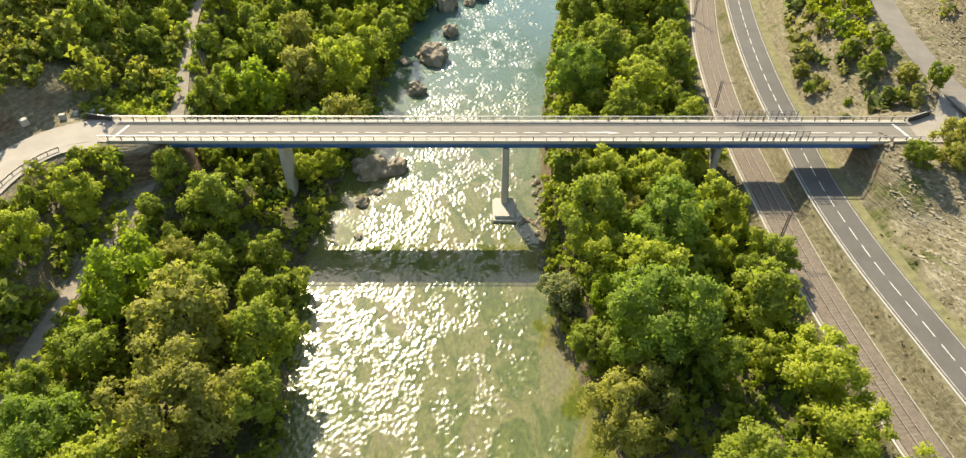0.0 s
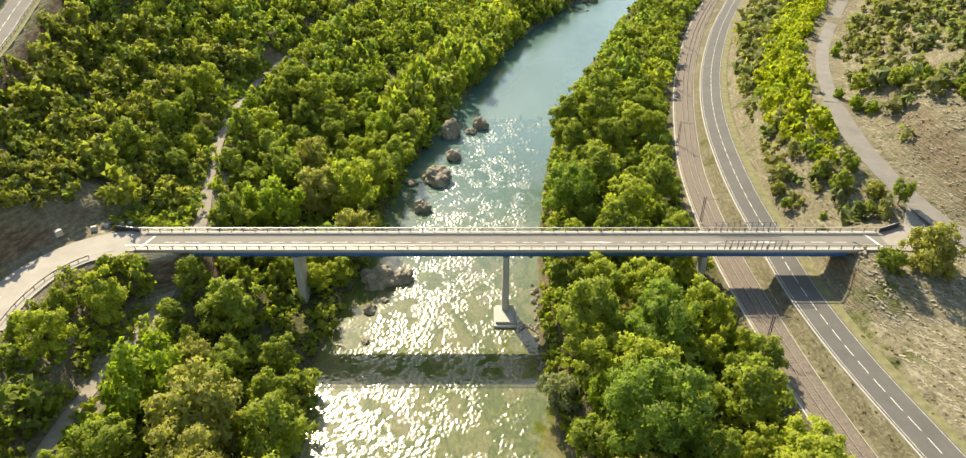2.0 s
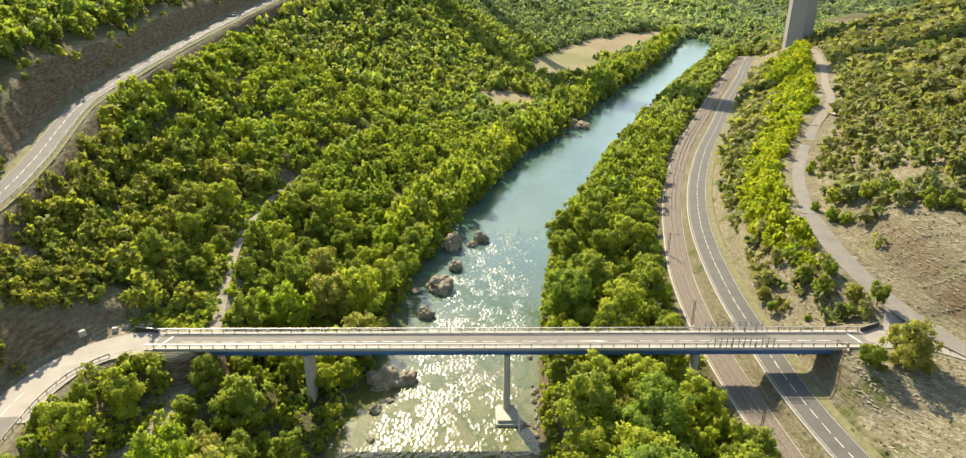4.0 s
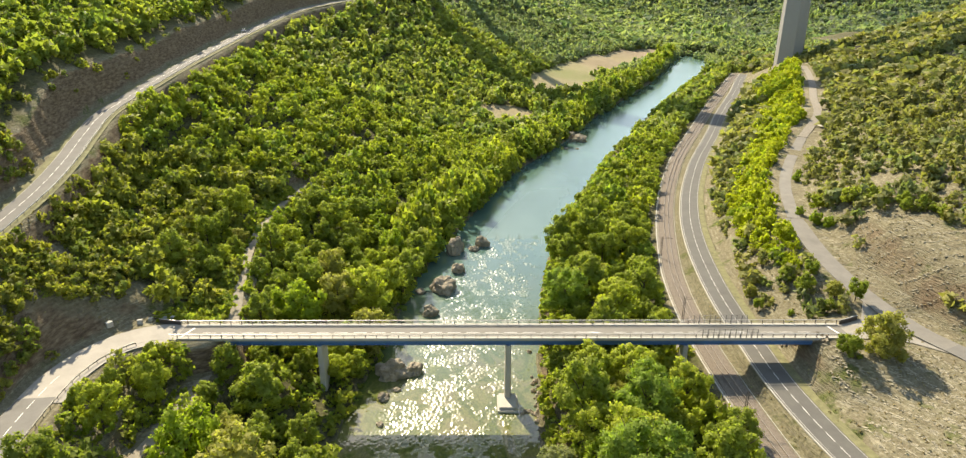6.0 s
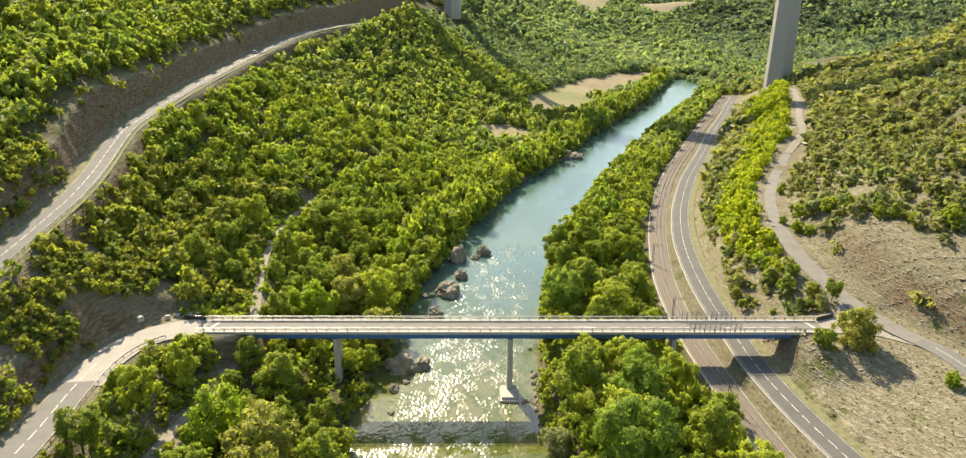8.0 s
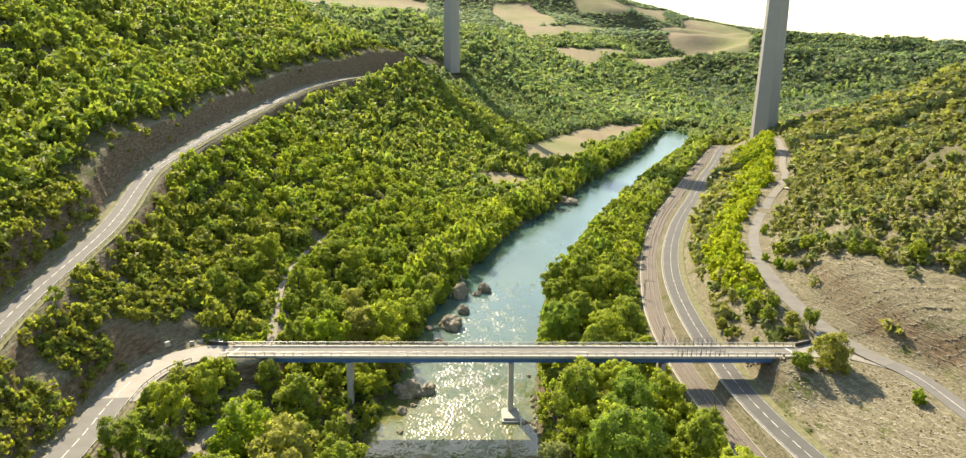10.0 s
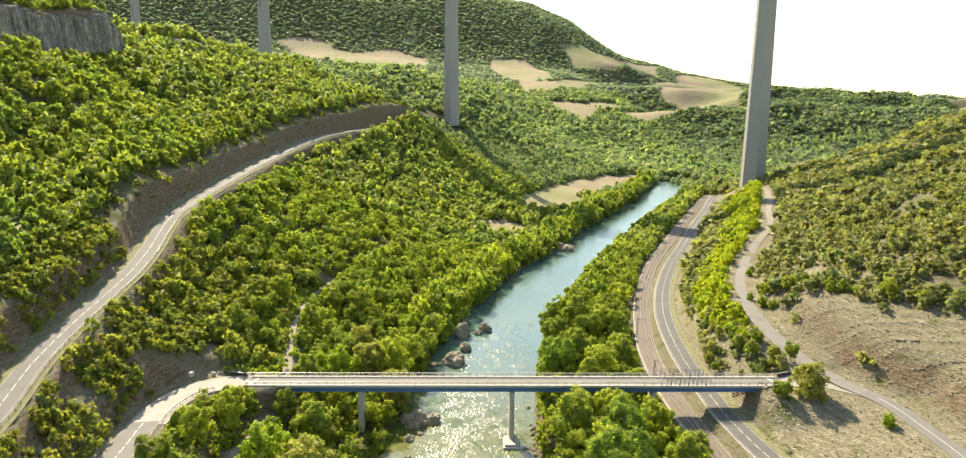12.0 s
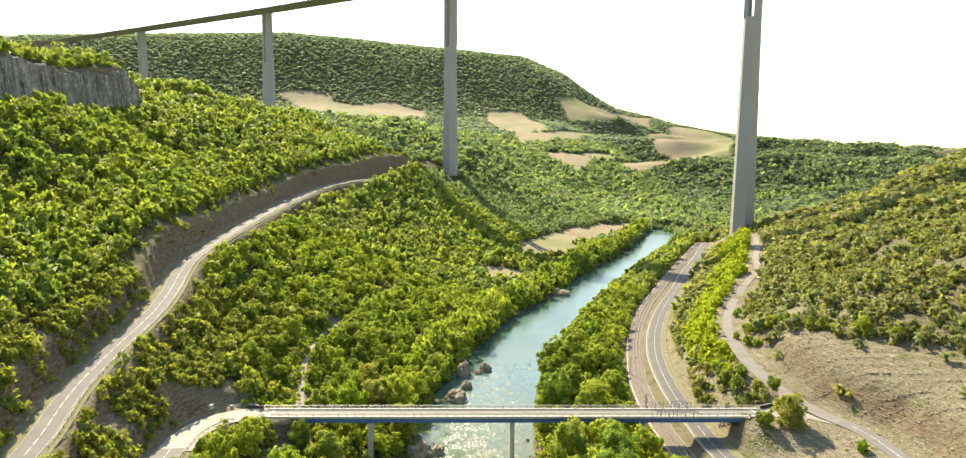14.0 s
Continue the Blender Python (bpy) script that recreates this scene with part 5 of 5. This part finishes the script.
def forest(name, places, radii, templates, material, label, squash=1.0, seed=1):
    """Many trees far off, as one body of leaves."""
    r = np.random.RandomState(seed)
    pick = r.randint(len(templates), size=len(places))
    vs, fs, ns, tones, base = [], [], [], [], 0
    for k, (tv, tf, tn) in enumerate(templates):
        p, q = places[pick == k], radii[pick == k]
        if not len(p):
            continue
        a = r.uniform(0, 6.28, len(p))
        ca, sa = np.cos(a)[:, None], np.sin(a)[:, None]
        sq = squash * r.uniform(0.85, 1.35, len(p))[:, None]
        x = (tv[None, :, 0] * ca - tv[None, :, 1] * sa) * q[:, None] + p[:, :1]
        y = (tv[None, :, 0] * sa + tv[None, :, 1] * ca) * q[:, None] + p[:, 1:2]
        z = tv[None, :, 2] * q[:, None] * sq + p[:, 2:] + 0.75 * q[:, None] * sq
        vs.append(np.stack([x, y, z], -1).reshape(-1, 3))
        ns.append(np.stack([tn[None, :, 0] * ca - tn[None, :, 1] * sa, tn[None, :, 0] * sa + tn[None, :, 1] * ca, tn[None, :, 2] + 0 * ca], -1).reshape(-1, 3))
        fs.append((tf[None] + (np.arange(len(p)) * len(tv))[:, None, None] + base).reshape(-1, tf.shape[1]))
        tones.append(np.repeat(r.uniform(0, 1, len(p)), len(tv)))
        base += len(p) * len(tv)
    me = mesh_of(name, np.concatenate(vs), np.concatenate(fs), material, True, tone=np.concatenate(tones), normal=np.concatenate(ns))
    return tagged(new(name, me), label, "woodland", kind="stuff")


def scatter(n, x0, x1, y0, y1, seed):
    r = np.random.RandomState(seed)
    return r.uniform(x0, x1, n), r.uniform(y0, y1, n), r


def thin(x, y, gap, seed):
    """Keeps places at least about gap apart, by a jittered grid."""
    cell = np.stack([np.floor(x / gap), np.floor(y / gap)], 1)
    _, keep = np.unique(cell, axis=0, return_index=True)
    return keep


def wood(x, y):
    """Where closed woodland stands."""
    bl, br = np.interp(y, BANK_Y, BANK_L), np.interp(y, BANK_Y, BANK_R)
    rx, _ = along(y, RAIL)
    gx, _ = along(y, ROAD)
    ux, _ = along(y, UPPER)
    hx, _ = along(y, HIGH)
    ok = (x < bl + 0.5) | ((x > br + np.interp(y, [150, 230, 400, 600], [4.5, 9, 15, 22])) & (x < rx - 7) & (y < 640)) | ((y > 560) & (x > gx + 8)) | ((y > 574) & (x > br + 4.5)) | ((y > 742))
    ok &= ~(near_road(x, y, 1.5) & (y < 566)) & (meadow(x, y) < 0.3)
    # cut faces on the uphill side of the high road, and the bare slope under it
    dist, _, side = near_line(x, y, HIGH)
    ok &= ~((side < 0) & (dist < np.interp(y, [50, 200, 400, 600], [18, 15, 15, 24])))
    ok &= ~((x < -80) & (y < 128) & (x > hx - 2))
    ok &= ~((dist < 30) & (y > 640) & (y < 730))
    sx, _ = along(y, SLOPE_LEFT)
    over = np.interp(y, BANK_Y, BANK_L) - x - np.maximum(np.interp(y, BANK_Y, BANK_L) - sx, 20)
    ok &= ~((over > 95) & (over < 111) & (y > 140) & (y < 369))
    ok &= ~((near_line(x, y, TRAIL)[0] < 5.2) & (y > 110) & (y < 216)) & ~((x > -79) & (x < -64) & (y > 112) & (y < 140))
    return ok


near_t = [crown(s, 16, 300, 0.135) for s in range(20, 28)]
slope_t = [crown(s, 12, 130, 0.2) for s in range(90, 96)]
mid_t = [crown(s, 10, 76, 0.27) for s in range(30, 36)]
far_t = [crown(s, 7, 26, 0.46) for s in range(40, 46)]
tiny_t = [crown(s, 5, 12, 0.60) for s in range(50, 54)]

x, y, r = scatter(60000, -330, 130, 36, 330, 2)
ok = wood(x, y)
ok &= ~((y < 200) & (x > np.interp(y, BANK_Y, BANK_L) - 62) & (x < 60) & (r.uniform(size=len(x)) < 0.8))
x, y = x[ok], y[ok]
k = thin(x, y, 4.9, 3)
x, y = x[k], y[k]
far_enough = np.array([free_spot(a, b, 3.0) for a, b in zip(x, y)])
x, y = x[far_enough], y[far_enough]
rad = 2.0 + 2.6 * r.uniform(size=len(x)) ** 1.4
dry = (x < -72) & (y < 215 + 0.6 * (x + 72)) & (near_line(x, y, HIGH)[2] > 0)
above = near_line(x, y, HIGH)[2] < 0
forest("upland_woodland", np.c_[x, y, height(x, y)][above], rad[above], slope_t, M_UPLAND_LEAF, "dense oak woodland over the high road", 0.95, 36)
dry, plainly = dry & ~above, ~dry & ~above
forest("woodland", np.c_[x, y, height(x, y)][plainly], rad[plainly], near_t, M_LEAF, "dense green oak woodland on the hillside", 0.95, 5)
forest("oak_scrub", np.c_[x, y, height(x, y)][dry], rad[dry], near_t, M_SLOPE_LEAF, "dull olive-green oak scrub on the slope under the high road", 0.95, 35)
# undergrowth on both banks
x, y, r = scatter(30000, -110, 60, 36, 215, 30)
bl, br = np.interp(y, BANK_Y, BANK_L), np.interp(y, BANK_Y, BANK_R)
rx, _ = along(y, RAIL)
ok = ((x < bl + 0.3) | ((x > br + 0.8) & (x < rx - 5))) & ~near_road(x, y, 0.4) & ((x > -82) | (y > 128))
ok &= ~((x < bl) & (y < 135) & (r.uniform(size=len(x)) < 0.75))
ok &= ~((y > DECK_Y0 + 1) & (y < DECK_Y1 - 1) & (r.uniform(size=len(x)) < 0.4))
ok &= ~((y > DECK_Y0 - 3) & (y < DECK_Y1 + 3) & (height(x, y) > 10.5))
x, y = x[ok], y[ok]
k = thin(x, y, 2.2, 3)
x, y = x[k], y[k]
low_t = [crown(s, 9, 70, 0.27) for s in range(60, 66)]
forest("undergrowth", np.c_[x, y, height(x, y) - 0.4], r.uniform(0.9, 2.0, len(x)), low_t, M_LEAF, "dense green undergrowth and brambles on the river banks", 0.8, 31)
x, y, r = scatter(9000, -60, 230, 190, 735, 33)
edge = np.interp(y, BANK_Y, BANK_L) - x
ok = (edge > 1.0) & (edge < 15) & (meadow(x, y) < 0.3) & (np.hypot(x - 50, y - 366) > 11)
x, y = x[ok], y[ok]
k = thin(x, y, 5.4, 3)
x, y = x[k], y[k]
forest("bank_woodland", np.c_[x, y, height(x, y)], r.uniform(3.0, 5.2, len(x)), near_t, M_LEAF, "tall dense green trees along the water's edge", 1.35, 34)
# low willows down to the water on the other bank
x, y, r = scatter(9000, 15, 250, 150, 690, 37)
edge = x - np.interp(y, BANK_Y, BANK_R)
ok = (edge > 1.2) & (edge < np.interp(y, [150, 230, 400, 600], [7, 11, 17, 24]))
x, y = x[ok], y[ok]
k = thin(x, y, 2.6, 3)
x, y = x[k], y[k]
forest("bank_willows", np.c_[x, y, height(x, y) - 0.3], r.uniform(1.2, 2.2, len(x)), mid_t, M_LEAF, "low green willows and brambles along the water's edge", 0.8, 38)
x, y, r = scatter(90000, -520, 330, 330, 760, 3)
ok = wood(x, y)
x, y = x[ok], y[ok]
k = thin(x, y, 5.6, 3)
x, y = x[k], y[k]
rad = r.uniform(2.6, 4.6, len(x))
# past here the leaf colour carries more painted haze
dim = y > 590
forest("far_woodland", np.c_[x, y, height(x, y)][~dim], rad[~dim], mid_t, M_FAR_HAZE_LEAF, "dense green woodland farther down the valley", 0.95, 6)
forest("valley_woodland", np.c_[x, y, height(x, y)][dim], rad[dim], mid_t, M_VALLEY_HAZE_LEAF, "woodland round the river bend, haze in the leaf colour", 0.95, 26)
x, y, r = scatter(90000, -900, 1000, 760, 1500, 4)
ok = wood(x, y)
x, y = x[ok], y[ok]
k = thin(x, y, 9.5, 3)
x, y = x[k], y[k]
rad = r.uniform(4, 7, len(x))
# right-hand hills take the leaf colour with shade and haze painted in
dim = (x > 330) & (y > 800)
forest("distant_woodland", np.c_[x, y, height(x, y)][~dim], rad[~dim], far_t, M_VALLEY_HAZE_LEAF, "distant wooded valley slopes", 0.8, 7)
forest("shaded_woodland", np.c_[x, y, height(x, y)][dim], rad[dim], far_t, M_SHADE_HAZE_LEAF, "wooded hills beyond the valley, shade and haze in the leaf colour", 0.8, 17)
x, y, r = scatter(90000, -1500, 1500, 1500, 2420, 5)
ok = meadow(x, y) < 0.3
x, y = x[ok], y[ok]
k = thin(x, y, 10.5, 3)
x, y = x[k], y[k]
rad = r.uniform(4.2, 7.2, len(x))
# the mesa's leaf colour has the most haze painted in
forest("hill_woodland", np.c_[x, y, height(x, y)], rad, tiny_t, M_HILL_HAZE_LEAF, "wooded mesa and hedges on the skyline, haze in the leaf colour", 0.4, 8)

# pale poplars where the river bends away
x, y, r = scatter(900, 250, 660, 800, 1100, 61)
ok = (np.hypot((x - 288) / 34, (y - 866) / 26) < 1) | ((abs(y - 985 - 0.22 * (x - 420)) < 16) & (x > 410) & (x < 640))
x, y = x[ok], y[ok]
k = thin(x, y, 6.0, 3)
x, y = x[k], y[k]
forest("poplar_stand", np.c_[x, y, height(x, y)], r.uniform(3.2, 5.0, len(x)), mid_t, M_POPLAR, "tall pale green poplars where the river bends away", 2.0, 62)

# scrub on the right hillside and by the roads
x, y, r = scatter(90000, 70, 520, 40, 640, 9)
ux, _ = along(y, UPPER)
gx, _ = along(y, ROAD)
up = x - ux
dens = np.where(up > 5, smooth01(up, 6, 32) * (0.7 + 0.3 * smooth01(y, 130, 200)), 0)
dens = np.where((up > 5) & (y < 165), smooth01(up - 10 - 0.57 * (165 - y), -7, 8) * 0.93 + 0.012, np.where(up > 5, smooth01(up, 3, 10), dens))
dens = np.where((up < -3) & (x > gx + 9), np.interp(y, [112, 135, 160, 200], [0.0, 0.25, 0.6, 0.85]), dens)
dens = np.where((up < -3) & (up > -np.interp(y, [138, 170, 260, 400], [8, 13, 20, 26])) & (y > 150), 0, dens)
ok = (r.uniform(size=len(x)) < dens) & ~near_road(x, y, 1.0)
ok &= np.hypot((x - 243) / 15, (y - 417) / 9) > 1
ok &= (waves(x, y, 21, 30) > -0.75) & (waves(x, y, 24, 11) > -0.85)
x, y = x[ok], y[ok]
k = thin(x, y, 3.3, 3)
x, y = x[k], y[k]
rad = (0.8 + 2.7 * r.uniform(size=len(x)) ** 1.8) * np.interp(y, [60, 300, 600], [0.9, 1.1, 1.5])
close = (y < 260) & (x < 230)
forest("scrub", np.c_[x, y, height(x, y)][close], rad[close], mid_t, M_SCRUB, "olive-green scrub and juniper on dry stony slopes", 0.85, 10)
forest("hillside_scrub", np.c_[x, y, height(x, y)][~close], rad[~close], far_t, M_SCRUB, "olive-green scrub over the dry valley side", 0.8, 11)
# dry tufts and dead stalks on the open ground
x, y, r = scatter(16000, 44, 160, 36, 150, 41)
x2, y2, _ = scatter(5000, -125, -78, 36, 140, 42)
x, y = np.r_[x, x2], np.r_[y, y2]
gx, _ = along(y, ROAD)
ok = ~near_road(x, y, -2.2) & (near_line(x, y, ROAD)[0] > 4.2) & (near_line(x, y, UPPER)[0] > 3.4) & (near_line(x, y, APPROACH)[0] > 5.9) & (near_line(x, y, RAIL)[0] > 3.6) & (near_line(x, y, HIGH)[0] > 4.2)
ok &= ~((x > DECK_X0 - 9) & (x < DECK_X1 + 20) & (y > DECK_Y0 - 1) & (y < DECK_Y1 + 1))
ok &= waves(x, y, 43, 9) > -0.5
x, y = x[ok], y[ok]
k = thin(x, y, 1.4, 3)
x, y = x[k], y[k]
tuft_t = [crown(s, 4, 12, 0.5) for s in range(70, 75)]
forest("dry_tufts", np.c_[x, y, height(x, y) - 0.1], np.random.RandomState(44).uniform(0.12, 0.34, len(x)), tuft_t, M_STRAW, "dry straw-coloured tufts and dead stalks on the open slopes", 0.6, 45)
# bushes on the bare slope under the high road
x, y, r = scatter(9000, -135, -70, 30, 150, 15)
dist, _, side = near_line(x, y, HIGH)
ok = (r.uniform(size=len(x)) < 0.95) & ~near_road(x, y, -0.3) & (waves(x, y, 22, 22) > np.where(y < 95, -0.3, -0.8)) & ((x < -88) | (y > 126) | (y < 60)) & ~((near_line(x, y, APPROACH)[0] < 11.5) & (y > 96) & (y < 126))
x, y = x[ok], y[ok]
k = thin(x, y, 1.9, 3)
x, y = x[k], y[k]
forest("slope_bushes", np.c_[x, y, height(x, y)], r.uniform(0.7, 2.3, len(x)), slope_t, M_GOLD, "low golden-green bushes on the road embankment", 0.9, 16)
# the vine-covered bank behind the bridge's end
x, y, r = scatter(2600, -79, -65.5, 113, 142, 71)
ok = (near_line(x, y, TRAIL)[0] > 1.8) & (x < -65.5 - 0.12 * (y - 113)) & (x > -77 + 0.1 * (y - 113)) & (y > 115.2)
x, y = x[ok], y[ok]
k = thin(x, y, 1.0, 3)
x, y = x[k], y[k]
forest("vine_bank", np.c_[x, y, height(x, y) - 0.1], r.uniform(0.6, 1.25, len(x)), low_t, M_VINE, "bright yellow-green vines spread over the bank behind the bridge end", 0.7, 72)
# bushes and small trees that cling to the rock cuts
x, y, r = scatter(14000, -150, -40, 40, 660, 81)
dist, _, side = near_line(x, y, HIGH)
ok = (side < 0) & (dist > 6.2) & (dist < 22) & (waves(x, y, 82, 18) > 0.1) & (r.uniform(size=len(x)) < smooth01(dist, 5, 16))
ok |= (x > -112) & (x < -77) & (y > 124) & (y < 138) & (dist > 6) & (near_line(x, y, APPROACH)[0] > 15) & (waves(x, y, 83, 9) > -0.1)
x, y = x[ok], y[ok]
k = thin(x, y, 2.6, 3)
x, y = x[k], y[k]
forest("cut_bushes", np.c_[x, y, height(x, y) - 0.2], r.uniform(0.7, 2.0, len(x)), slope_t, M_SLOPE_LEAF, "bushes clinging to the brown rock cuts", 0.9, 84)
# the yellow-green belt between the two roads
x, y, r = scatter(9000, 70, 240, 138, 470, 12)
ux, _ = along(y, UPPER)
ok = (ux - x > 4.5) & (ux - x < np.interp(y, [138, 170, 260, 400], [9, 15, 24, 30])) & ~near_road(x, y, 1.2)
x, y = x[ok], y[ok]
k = thin(x, y, 3.2, 3)
x, y = x[k], y[k]
forest("acacia_belt", np.c_[x, y, height(x, y)], r.uniform(1.8, 3.2, len(x)), near_t, M_YELLOW, "bright yellow-green acacia belt between the roads", 1.0, 13)
